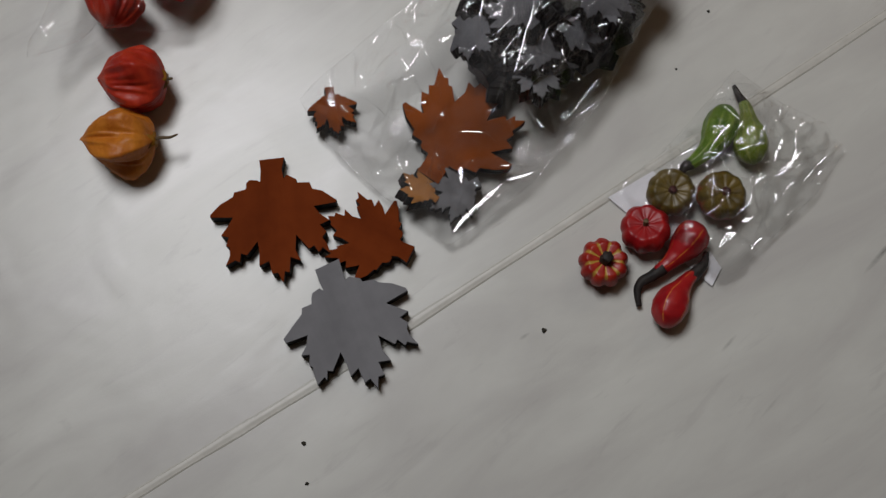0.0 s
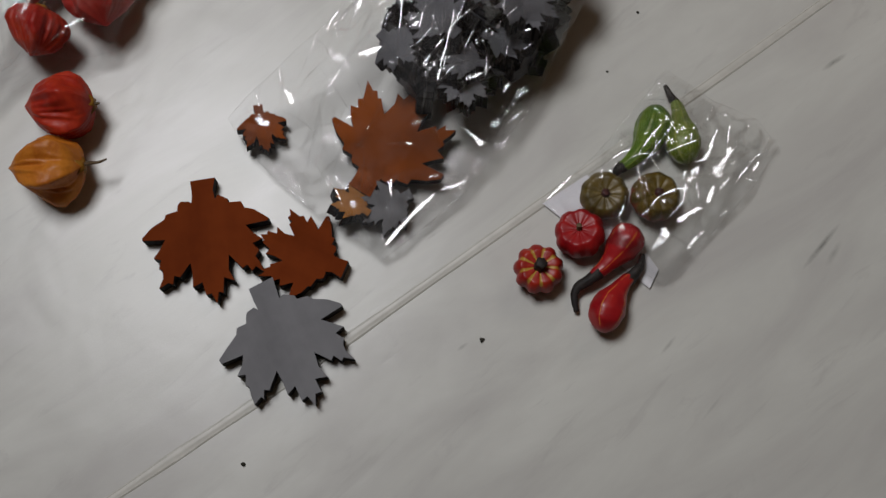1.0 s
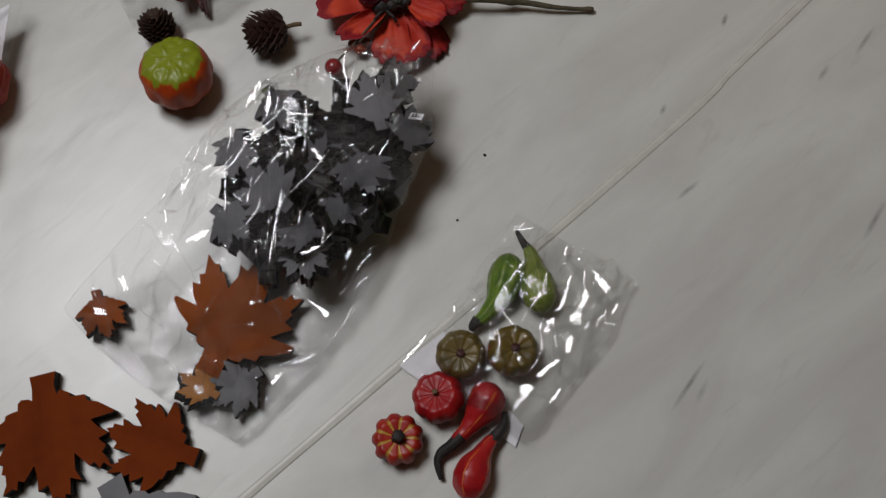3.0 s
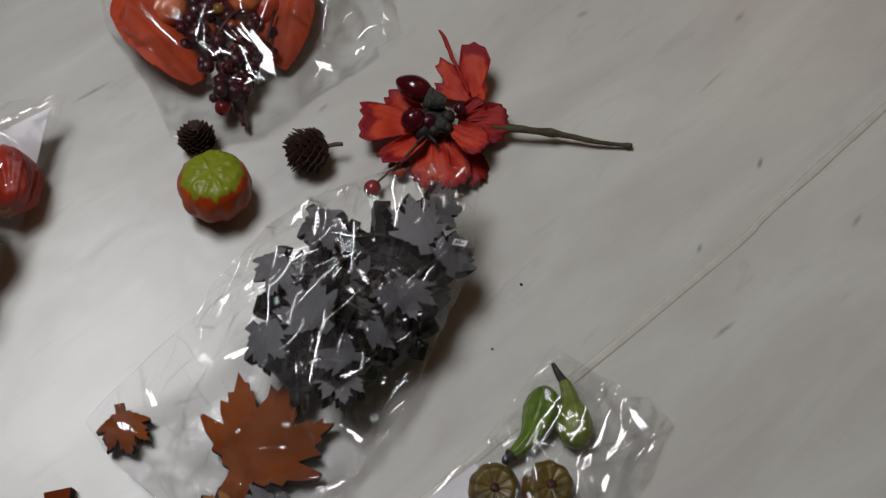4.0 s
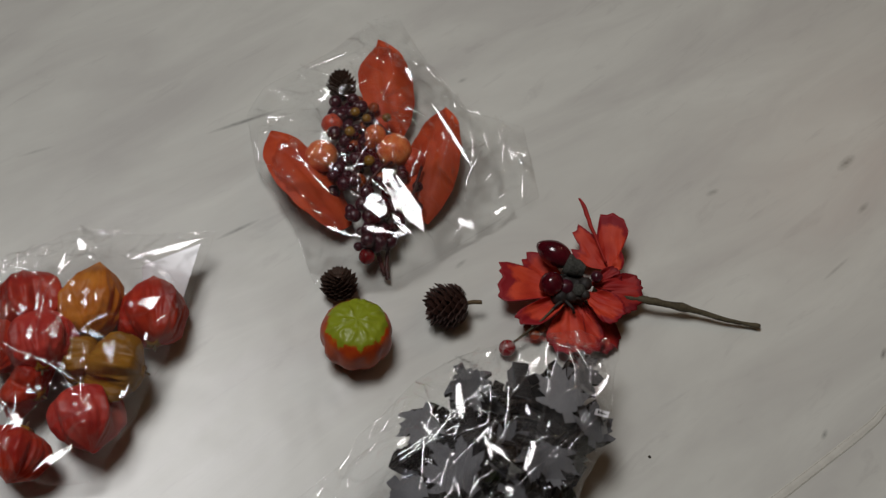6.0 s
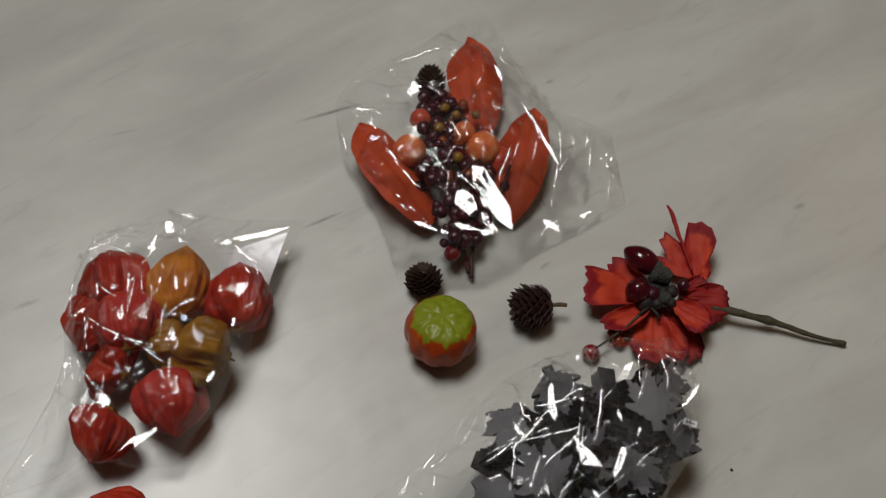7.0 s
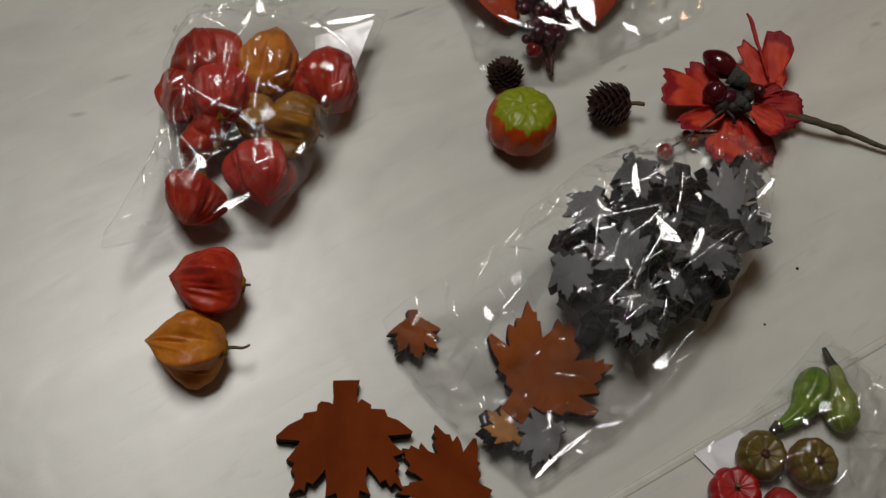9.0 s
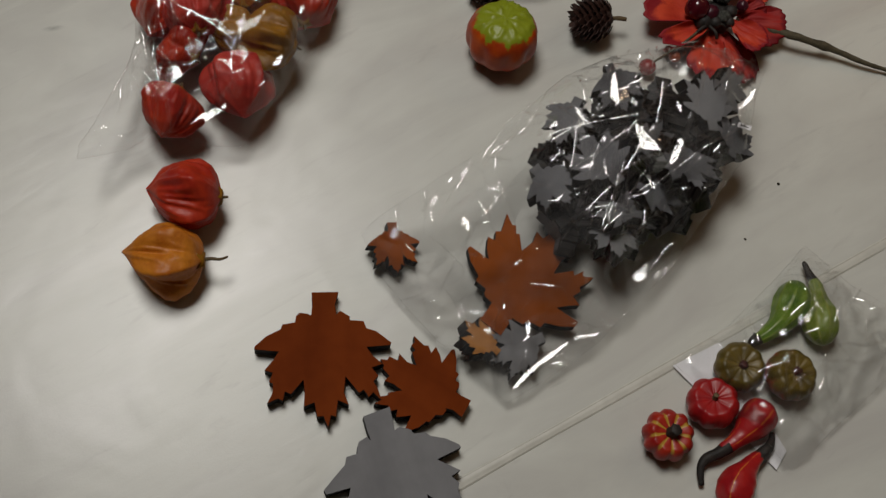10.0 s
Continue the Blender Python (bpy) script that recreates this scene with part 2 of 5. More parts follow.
MUSTARD = mottled("mustard_berry", (0.16, 0.075, 0.008), (0.27, 0.14, 0.014), 150, 0.3, 0.5, 0.1)
RUST_BERRY = mottled("rust_berry", (0.17, 0.028, 0.008), (0.32, 0.065, 0.014), 150, 0.3, 0.5, 0.1)
CAP = mottled("grey_acorn_cap", (0.025, 0.026, 0.022), (0.11, 0.11, 0.095), 700, 0.8, 0.3, 0.9, 0.001)
PAPER = mottled("white_card", (0.70, 0.70, 0.72), (0.78, 0.78, 0.80), 60, 0.7, 0.2, 0.05)
GLOSS_CARD = mottled("glossy_white_card", (0.78, 0.78, 0.80), (0.84, 0.84, 0.86), 60, 0.24, 0.6, 0.03)
INK = mottled("black_ink", (0.02, 0.02, 0.02), (0.03, 0.03, 0.03), 60, 0.7, 0.2, 0.05)
CRUMB = mottled("dark_crumb", (0.02, 0.02, 0.016), (0.06, 0.055, 0.04), 900, 0.8, 0.2)
WALL = mottled("beige_wall_paint", (0.46, 0.40, 0.33), (0.52, 0.46, 0.38), 3, 0.8, 0.2, 0.1, 0.002)
CEILING = mottled("ceiling_paint", (0.72, 0.70, 0.66), (0.78, 0.76, 0.72), 3, 0.8, 0.2, 0.1, 0.002)
FLOORING = mottled("brown_floor", (0.16, 0.10, 0.06), (0.24, 0.15, 0.09), 4, 0.5, 0.3, 0.1, 0.002)


# ---- mesh helpers ----
def mesh_of(name, verts, faces, mats, smooth=True, slots=None, tint=None):
    me = bpy.data.meshes.new(name)
    me.from_pydata([tuple(v) for v in verts], [], faces)
    for m in mats if isinstance(mats, (list, tuple)) else [mats]:
        me.materials.append(m)
    me.polygons.foreach_set("use_smooth", [smooth] * len(me.polygons))
    if slots is not None:
        me.polygons.foreach_set("material_index", slots)
    if tint is not None:
        a = me.attributes.new("tint", "FLOAT", "POINT")
        a.data.foreach_set("value", tint)
    me.update()
    return me


def part(name, me, parent=None, m=None, label=""):
    ob = new(name, me)
    ob.parent = parent
    if m is not None:
        ob.matrix_basis = m
    if label:
        ob["label"] = label
    return ob


def thing(name, label, category, m=None, group="", me=None):
    ob = tagged(new(name, me), label, category, group)
    if me is None:
        ob.empty_display_size = 0.01
    if m is not None:
        ob.matrix_basis = m
    return ob


def loft(rings, close=True):
    """Quads between rings of equal length; a point closes each end."""
    verts, faces, n = [], [], len(rings[0])
    for r in rings:
        verts += [Vector(v) for v in r]
    for k in range(len(rings) - 1):
        for i in range(n):
            j = (i + 1) % n
            faces.append((k * n + i, k * n + j, (k + 1) * n + j, (k + 1) * n + i))
    if close:
        for k, flip in ((0, True), (len(rings) - 1, False)):
            c = sum(verts[k * n:(k + 1) * n], Vector()) / n
            verts.append(c)
            for i in range(n):
                f = (k * n + i, k * n + (i + 1) % n, len(verts) - 1)
                faces.append(f[::-1] if flip else f)
    return verts, faces


def spline(points, steps):
    """A smooth line through the points."""
    p = [Vector(q) for q in points]
    p = [2 * p[0] - p[1]] + p + [2 * p[-1] - p[-2]]
    out = []
    for i in range(1, len(p) - 2):
        for s in range(steps):
            t = s / steps
            a, b, c, d = p[i - 1], p[i], p[i + 1], p[i + 2]
            out.append(0.5 * (2 * b + (c - a) * t + (2 * a - 5 * b + 4 * c - d) * t * t + (3 * b - a - 3 * c + d) * t ** 3))
    return out + [p[-2]]


def tube(points, radius, steps=6, sides=10, lumpy=0.0, shape=None):
    """A tube along a smooth line; radius and shape are functions of 0..1 along it (shape also of the angle)."""
    line = spline(points, steps)
    n, rings, side = len(line), [], None
    for i, c in enumerate(line):
        d = (line[min(i + 1, n - 1)] - line[max(i - 1, 0)]).normalized()
        if side is None:
            side = d.orthogonal().normalized()
        side = (side - d * side.dot(d)).normalized()
        up = d.cross(side)
        s = i / (n - 1)
        ring = []
        for k in range(sides):
            a = 2 * math.pi * k / sides
            r = radius(s) * (shape(s, a) if shape else 1.0)
            q = c + (side * math.cos(a) + up * math.sin(a)) * r
            if lumpy:
                q += (q - c) * lumpy * noise.noise(q * 260)
            ring.append(q)
        rings.append(ring)
    return loft(rings)


def ball(r, squash=1.0, seg=16, rows=10, lumpy=0.0, seed=0.0, tip=0.0):
    rings = []
    for j in range(rows + 1):
        a = math.pi * (0.02 + 0.96 * j / rows)
        ring = []
        for i in range(seg):
            b = 2 * math.pi * i / seg
            q = Vector((math.sin(a) * math.cos(b), math.sin(a) * math.sin(b), -math.cos(a) * squash))
            if tip:
                q.z += tip * max(0.0, q.z) ** 6
            q *= r * (1 + lumpy * noise.noise(q * 2.3 + Vector((seed, seed * 2, 0))))
            ring.append(q)
        rings.append(ring)
    return loft(rings)


def aim(place, direction, roll=0.0):
    """A pose whose local x axis points along direction."""
    q = Vector(direction).to_track_quat("X", "Z").to_matrix().to_4x4()
    return Matrix.Translation(place) @ q @ pose(0, 0, 0, roll)


def box(sx, sy, sz, bevel):
    bm = bmesh.new()
    bmesh.ops.create_cube(bm, size=1.0, matrix=Matrix.Diagonal((sx, sy, sz, 1)))
    bmesh.ops.bevel(bm, geom=bm.edges[:], offset=bevel, segments=2, affect="EDGES")
    return bm


def from_bm(name, bm, material):
    me = bpy.data.meshes.new(name)
    bm.to_mesh(me)
    bm.free()
    me.materials.append(material)
    return me


# ---- the room and the table ----
def slab(name, sx, sy, sz, place, material, label, category):
    ob = tagged(new(name, from_bm(name, box(sx, sy, sz, 0.004), material)), label, category, kind="structure")
    ob.location = place
    return ob


slab("floor", 4.6, 4.6, 0.1, (0.0, 0.4, -0.80), FLOORING, "plain brown floor under the table", "floor")
slab("ceiling", 4.6, 4.6, 0.1, (0.0, 0.4, 2.05), CEILING, "plain off-white ceiling over the room", "ceiling")
slab("wall_north", 4.4, 0.1, 2.75, (0.0, 2.65, 0.625), WALL, "plain beige painted wall", "wall")
slab("wall_south", 4.4, 0.1, 2.75, (0.0, -1.85, 0.625), WALL, "plain beige painted wall", "wall")
slab("wall_east", 0.1, 4.6, 2.75, (2.25, 0.4, 0.625), WALL, "plain beige painted wall", "wall")
slab("wall_west", 0.1, 4.6, 2.75, (-2.25, 0.4, 0.625), WALL, "plain beige painted wall", "wall")

table = thing("table", "pale grey veined laminate table with a long raised seam", "table")
top = box(1.7, 1.3, 0.03, 0.003)
bmesh.ops.translate(top, verts=top.verts[:], vec=(0.05, 0.45, -0.015))
part("tabletop", from_bm("tabletop", top, TABLE), table)
for lx in (-0.70, 0.80):
    for ly in (-0.10, 1.00):
        part("leg", from_bm("leg", box(0.06, 0.06, 0.72, 0.004), FLOORING), table, pose(lx, ly, -0.39))
# the seam: a shallow double ridge in the surface
SEAM = [(-0.36, 0.050), (-0.1664, 0.1660), (-0.0697, 0.2224), (-0.0173, 0.2535), (0.2572, 0.4231), (0.3039, 0.4555), (0.3876, 0.5128), (0.62, 0.672)]
line = spline([(x, y, 0.0) for x, y in SEAM], 10)
profile = [(-0.0034, -0.0004, 0.0), (-0.0028, 0.0003, 0.0), (-0.0025, 0.0004, 1.0), (-0.0021, 0.0004, 0.9), (-0.0018, 0.0004, 0.0), (-0.0006, 0.0005, 0.0), (0.0004, 0.0006, 0.0),
           (0.0012, 0.0005, 0.0), (0.0018, 0.0004, 0.0), (0.0021, 0.0004, 1.0), (0.0024, 0.0003, 0.9), (0.0028, 0.0003, 0.0), (0.0034, -0.0004, 0.0)]
# two thin dark lines drawn in colour where the seam's grooves would be
line_tint = []
sv, sf = [], []
for i, c in enumerate(line):
    d = (line[min(i + 1, len(line) - 1)] - line[max(i - 1, 0)]).normalized()
    across = Vector((-d.y, d.x, 0))
    wob = 0.9 + 0.25 * noise.noise(c * 30)
    sv += [c + across * a * wob + Vector((0, 0, h)) for a, h, _ in profile]
    line_tint += [k * (0.75 + 0.5 * noise.noise(c * 60)) for _, _, k in profile]
for i in range(len(line) - 1):
    for k in range(len(profile) - 1):
        a = i * len(profile) + k
        sf.append((a + len(profile), a + len(profile) + 1, a + 1, a))
part("seam", mesh_of("seam", sv, sf, CREASE, tint=line_tint), table, label="pale raised double seam line")


# ---- cut-out maple leaves ----
HALF = [(0.097, 0.0), (0.088, 0.10), (0.095, 0.175), (0.115, 0.158), (0.165, 0.163), (0.195, 0.19), (0.205, 0.225), (0.29, 0.240), (0.305, 0.280),
        (0.40, 0.325), (0.495, 0.395), (0.488, 0.428), (0.315, 0.440), (0.365, 0.50), (0.425, 0.565), (0.350, 0.59), (0.390, 0.65), (0.362, 0.68),
        (0.378, 0.74), (0.405, 0.815), (0.335, 0.775), (0.312, 0.795), (0.275, 0.735), (0.242, 0.757), (0.150, 0.645), (0.132, 0.75), (0.155, 0.85),
        (0.085, 0.822), (0.068, 0.925), (0.030, 0.925)]


def leaf_mesh(size, thick, paint, seed):
    """A sawn maple leaf, its stem at y = 0 and its point at y = -size; top face painted, edges charred."""
    r = random.Random(seed)
    out = [(x, y) for x, y in HALF] + [(0.0, 1.0)] + [(-x, y) for x, y in reversed(HALF)]
    bend = r.uniform(-0.03, 0.03)
    out = [((x + bend * math.sin(3.0 * y) + r.uniform(-0.011, 0.011)) * size, -(y + r.uniform(-0.011, 0.011)) * size) for x, y in out]
    bm = bmesh.new()
    f = bm.faces.new([bm.verts.new((x, y, 0.0)) for x, y in out])
    bm.normal_update()
    if f.normal.z < 0:
        f.normal_flip()
    face = [(v.co.x, v.co.y) for v in f.verts]
    top = bmesh.ops.extrude_face_region(bm, geom=[f])
    tv = [g for g in top["geom"] if isinstance(g, bmesh.types.BMVert)]
    bmesh.ops.translate(bm, verts=tv, vec=(0, 0, thick))
    bmesh.ops.recalc_face_normals(bm, faces=bm.faces[:])
    bmesh.ops.triangulate(bm, faces=[g for g in bm.faces if len(g.verts) > 4])
    body = from_bm("maple_leaf", bm, CHAR)
    # the painted skin, drawn in slightly from the charred rim and rounded down at it
    bm = bmesh.new()
    f = bm.faces.new([bm.verts.new((x, y, thick + 0.0001)) for x, y in face])
    bm.normal_update()
    if f.normal.z < 0:
        f.normal_flip()
    bmesh.ops.inset_region(bm, faces=[f], thickness=size * 0.006, depth=0.0004)
    bmesh.ops.triangulate(bm, faces=[g for g in bm.faces if len(g.verts) > 4])
    return body, from_bm("painted_face", bm, paint)


def place_leaf(size, thick, paint, seed, label, group, m):
    body, skin = leaf_mesh(size, thick, paint, seed)
    ob = tagged(new("maple_leaf", body), label, "leaf", group)
    ob.matrix_basis = m
    part("painted_face", skin, ob)
    return ob


def leaf(stem, tip, z, paint, label, seed, thick=0.0086, tilt=(0, 0), grow=1.0, group="wooden maple leaves"):
    s, t = Vector(stem), Vector(tip)
    d = t - s
    size = d.length * grow
    rz = math.degrees(math.atan2(d.y, d.x)) + 90
    mid = (s + t) / 2
    # tilted about its middle
    m = Matrix.Translation((mid.x, mid.y, z)) @ pose(0, 0, 0, tilt[0], tilt[1], rz) @ Matrix.Translation((0, size / 2, 0))
    return place_leaf(size, thick, paint, seed, label, group, m)


leaf((-0.0933, 0.3441), (-0.0864, 0.2752), 0.0002, BROWN, "large rust-brown painted wooden maple leaf with charred edges", 1)
leaf((-0.0190, 0.2885), (-0.0628, 0.3110), 0.0002, BROWN, "mid-sized rust-brown wooden maple leaf beside the large one", 2)
leaf((-0.0634, 0.2840), (-0.0372, 0.2180), 0.0004, GREY, "large grey painted wooden maple leaf across the seam", 3, tilt=(0, 0))
leaf((-0.0618, 0.3833), (-0.0570, 0.3565), 0.0030, ORANGE, "small rust-orange wooden maple leaf at the bag mouth", 4, tilt=(4, 6))
leaf((-0.0080, 0.3290), (0.0309, 0.3868), 0.0060, ORANGE, "large rust-orange wooden maple leaf inside the clear bag", 5, thick=0.006, tilt=(2, 0))
leaf((-0.0060, 0.3150), (-0.0250, 0.3290), 0.0065, PALE_ORANGE, "small pale orange wooden maple leaf tucked under the bag", 6, tilt=(-8, -22))
leaf((0.0195, 0.3270), (-0.0075, 0.3130), 0.0035, GREY, "small grey wooden maple leaf inside the bag mouth", 7, tilt=(3, 4))


# the heap of grey leaves in the bag: x, y, z, size, turn, tilt about x, tilt about y
HEAP = [
    (0.0514, 0.4526, 0.044, 0.031, 20, 8, -8), (0.0283, 0.4344, 0.040, 0.031, 330, 14, -18), (0.0407, 0.4089, 0.046, 0.040, 215, -4, -6), (0.0205, 0.3968, 0.034, 0.034, 40, -4, -14),
    (0.0959, 0.4489, 0.044, 0.038, 190, 2, 14), (0.0867, 0.4090, 0.040, 0.040, 10, -16, 6), (0.0503, 0.3849, 0.036, 0.031, 250, -14, 0), (0.0509, 0.3718, 0.028, 0.031, 5, -14, 2),
    (0.1112, 0.4337, 0.034, 0.034, 160, -4, 22), (0.0680, 0.4270, 0.043, 0.026, 120, 22, 10), (0.1100, 0.4620, 0.036, 0.030, 90, 10, 22), (0.0740, 0.3960, 0.030, 0.030, 70, -14, 8),
]
for i, (x, y, z, size, turn, tx, ty) in enumerate(HEAP):
    place_leaf(0.88 * size, 0.0085, (DARK_GREY, GREY, DARK_GREY)[i % 3], 20 + i, "small grey wooden maple leaf heaped in the clear bag", "grey leaves in the bag",
               pose(x, y, z) @ pose(0, 0, 0, 1.35 * tx, 1.35 * ty, 0) @ pose(0, 0, 0, 0, 0, turn) @ Matrix.Translation((0, 0.44 * size, 0)))
# buried leaves: the darker grey paints in the shade of the heap's gaps
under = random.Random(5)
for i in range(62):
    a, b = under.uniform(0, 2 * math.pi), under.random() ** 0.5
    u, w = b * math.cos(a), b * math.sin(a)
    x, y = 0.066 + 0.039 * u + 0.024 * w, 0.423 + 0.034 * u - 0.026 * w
    place_leaf(under.uniform(0.024, 0.030), 0.0088, DARK_GREY, 60 + i, "small grey wooden maple leaf on edge, darkened deep in the heap", "grey leaves in the bag",
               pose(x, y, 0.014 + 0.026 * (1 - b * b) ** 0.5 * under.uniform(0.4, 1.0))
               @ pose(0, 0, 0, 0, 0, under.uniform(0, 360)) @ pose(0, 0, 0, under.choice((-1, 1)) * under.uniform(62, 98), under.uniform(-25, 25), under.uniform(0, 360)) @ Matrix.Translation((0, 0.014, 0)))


# ---- lantern fruits ----
def lantern_mesh(length, r, skin, seed):
    """A papery husk on the x axis: drawn in at its stalk (x = 0), five flat panels with sharp folded ribs, a pinched point."""
    rings, seg, rows, rp = [], 110, 34, random.Random(int(seed * 10))
    fifth = 2 * math.pi / 5
    dents = [rp.uniform(-0.24, 0.05) for _ in range(5)]
    ribs = [rp.uniform(0.92, 1.10) for _ in range(5)]
    twist, bend_y, bend_z = rp.uniform(-0.6, 0.6), rp.uniform(-0.3, 0.3) * r, rp.uniform(-0.15, 0.25) * r
    for j in range(rows + 1):
        s = j / rows
        q = float(np.interp(s, (0, 0.05, 0.14, 0.30, 0.48, 0.66, 0.80, 0.91, 1.0), (0.14, 0.56, 0.84, 1.01, 1.03, 0.90, 0.66, 0.31, 0.03)))
        ring = []
        for i in range(seg):
            a = 2 * math.pi * i / seg
            g = (a + twist * s) % (2 * math.pi)
            k, am = int(g / fifth) % 5, g % fifth - fifth / 2
            flat = 1 - abs(am) / (fifth / 2)
            poly = math.cos(fifth / 2) / math.cos(am)
            rr = (0.93 * poly + 0.13) * (1 + dents[k] * flat ** 1.4 * math.sin(math.pi * min(1.0, 0.12 + s)))
            rr *= 1 + (ribs[k if am > 0 else k - 1] - 1) * (1 - flat)
            d = Vector((math.cos(a), math.sin(a), 0))
            crumple = 0.15 * noise.noise(Vector((d.x * 1.5 + seed, d.y * 1.5, s * 2.4)))
            folds = 0.10 * (0.35 - abs(noise.noise(Vector((d.x * 3.4, d.y * 3.4 + seed, s * 1.6)))) * 2)
            veins = 0.016 * (0.3 - abs(noise.noise(Vector((d.x * 8 + seed, d.y * 8, s * 1.1)))) * 2)
            rr = r * q * (rr + (crumple + folds + veins) * min(1.0, 3 * s + 0.25))
            x = s * length + 0.05 * length * noise.noise(Vector((d.x, d.y + seed, s * 2)))
            ring.append((x, rr * d.x + bend_y * s * s, rr * d.y + bend_z * s * s))
        rings.append(ring)
    v, f = loft(rings)
    return mesh_of("husk", v, f, skin)


def lantern(stalk, tip, r, skin, label, seed, roll=0, stem=(), group="lantern fruits"):
    a, b = Vector(stalk), Vector(tip)
    m = aim(a, b - a, roll)
    root = thing("lantern_fruit", label, "dried fruit", m, group)
    part("husk", lantern_mesh((b - a).length, r, skin, seed), root)
    v, f = tube([(0.002, 0, 0), (-0.001, 0.0004, 0.0002), (-0.004, 0, 0)] if not stem else stem, lambda s: 0.0011 * (1 - 0.45 * s), 6, 8, 0.1)
    part("stalk", mesh_of("stalk", v, f, STALK), root)
    # small dry calyx round the stalk
    v, f = tube([(-0.0012, 0, 0), (0.0005, 0, 0), (0.002, 0, 0)], lambda s: 0.003 + 0.0022 * s, 3, 10, 0.0, lambda s, a: 1 + 0.3 * math.cos(5 * a))
    part("calyx", mesh_of("calyx", v, f, OCHRE_PAPER), root)
    return root


lantern((-0.1490, 0.3880, 0.019), (-0.1865, 0.3875, 0.017), 0.0190, RED_PAPER, "loose red papery lantern fruit lying on the table", 1.3, 20)
lantern((-0.1545, 0.3535, 0.018), (-0.1935, 0.3535, 0.014), 0.0178, YELLOW_PAPER, "loose ochre-yellow lantern fruit with a thin bent stalk", 4.1, 55,
        stem=[(0.002, 0, 0), (-0.004, 0, 0.001), (-0.009, 0.0005, 0.001), (-0.0125, -0.008, 0.002)][:3] + [(-0.0115, -0.0045, 0.001)])
BAGGED = [
    ((-0.176, 0.500, 0.024), (-0.182, 0.537, 0.024), 0.0215, RED_PAPER, "red lantern fruit in the clear bag"),
    ((-0.147, 0.498, 0.022), (-0.151, 0.538, 0.024), 0.0205, YELLOW_PAPER, "orange-yellow lantern fruit in the clear bag"),
    ((-0.114, 0.492, 0.020), (-0.121, 0.532, 0.020), 0.0200, RED_PAPER, "red lantern fruit beside the white card"),
    ((-0.168, 0.474, 0.034), (-0.174, 0.508, 0.034), 0.0195, CORAL_PAPER, "coral-red lantern fruit on top in the bag"),
    ((-0.118, 0.473, 0.027), (-0.150, 0.482, 0.028), 0.0195, OCHRE_PAPER, "olive-ochre lantern fruit with a dark calyx"),
    ((-0.150, 0.467, 0.024), (-0.142, 0.432, 0.020), 0.0205, CORAL_PAPER, "coral-red lantern fruit low in the bag"),
    ((-0.176, 0.446, 0.021), (-0.186, 0.420, 0.018), 0.0190, RED_PAPER, "red lantern fruit at the bag's closed end"),
    ((-0.170, 0.464, 0.022), (-0.188, 0.476, 0.022), 0.0190, RED_PAPER, "dark red crushed lantern fruit in the bag"),
    ((-0.188, 0.508, 0.018), (-0.199, 0.480, 0.016), 0.0170, RED_PAPER, "red lantern fruit against the bag's side"),
    ((-0.140, 0.484, 0.026), (-0.164, 0.480, 0.024), 0.0150, OCHRE_PAPER, "brownish lantern fruit among the red ones"),
]
for i, (a, b, r, skin, label) in enumerate(BAGGED):
    lantern(a, b, 0.91 * r, skin, label, 7.7 + 3.1 * i, 37 * i, group="lantern fruits in the bag")


# ---- pumpkins and gourds ----
def pumpkin_mesh(r, h, ribs, groove, skin, tints, seed, bumpy=0.0):
    """tints(top, rib): how much of the second colour, from height 0..1 and rib 0 (groove)..1 (crest)."""
    rings, tint, seg, rows = [], [], ribs * 12, 32
    for j in range(rows + 1):
        a = math.pi * (0.03 + 0.94 * j / rows)
        up = -math.cos(a)
        ring = []
        for i in range(seg):
            b = 2 * math.pi * i / seg
            crest = 0.5 + 0.5 * math.cos(ribs * b)
            crest = 1 - (1 - crest) ** 2
            g = 1 - groove * (1 - crest) * math.sin(a) ** 0.5 * (1 - (1.0 if bumpy else 0.0) * min(1.0, max(0.0, (up - 0.05) / 0.35)))
            rr = r * math.sin(a) ** 0.8 * g
            z = h / 2 * up * (1 - (0.10 if bumpy and up > 0 else 0.35) * max(0.0, abs(up) - 0.75) / 0.25) * (0.94 + 0.06 * (crest if not bumpy else 1.0))
            n = noise.noise(Vector((math.cos(b) * 2.2 + seed, math.sin(b) * 2.2, up * 2)))
            rr *= 1 + 0.04 * n
            if bumpy and up > 0.3:
                z += bumpy * max(-0.1, noise.noise(Vector((rr * math.cos(b), rr * math.sin(b), seed)) * 300)) * min(1.0, (up - 0.3) / 0.3)
            ring.append((rr * math.cos(b), rr * math.sin(b), z + h / 2))
            tint.append(tints((up + 1) / 2, crest) + 0.12 * n)
        rings.append(ring)
    v, f = loft(rings)
    tint += [tints(0, 1), tints(1, 1)]
    return mesh_of("skin", v, f, skin, tint=tint)


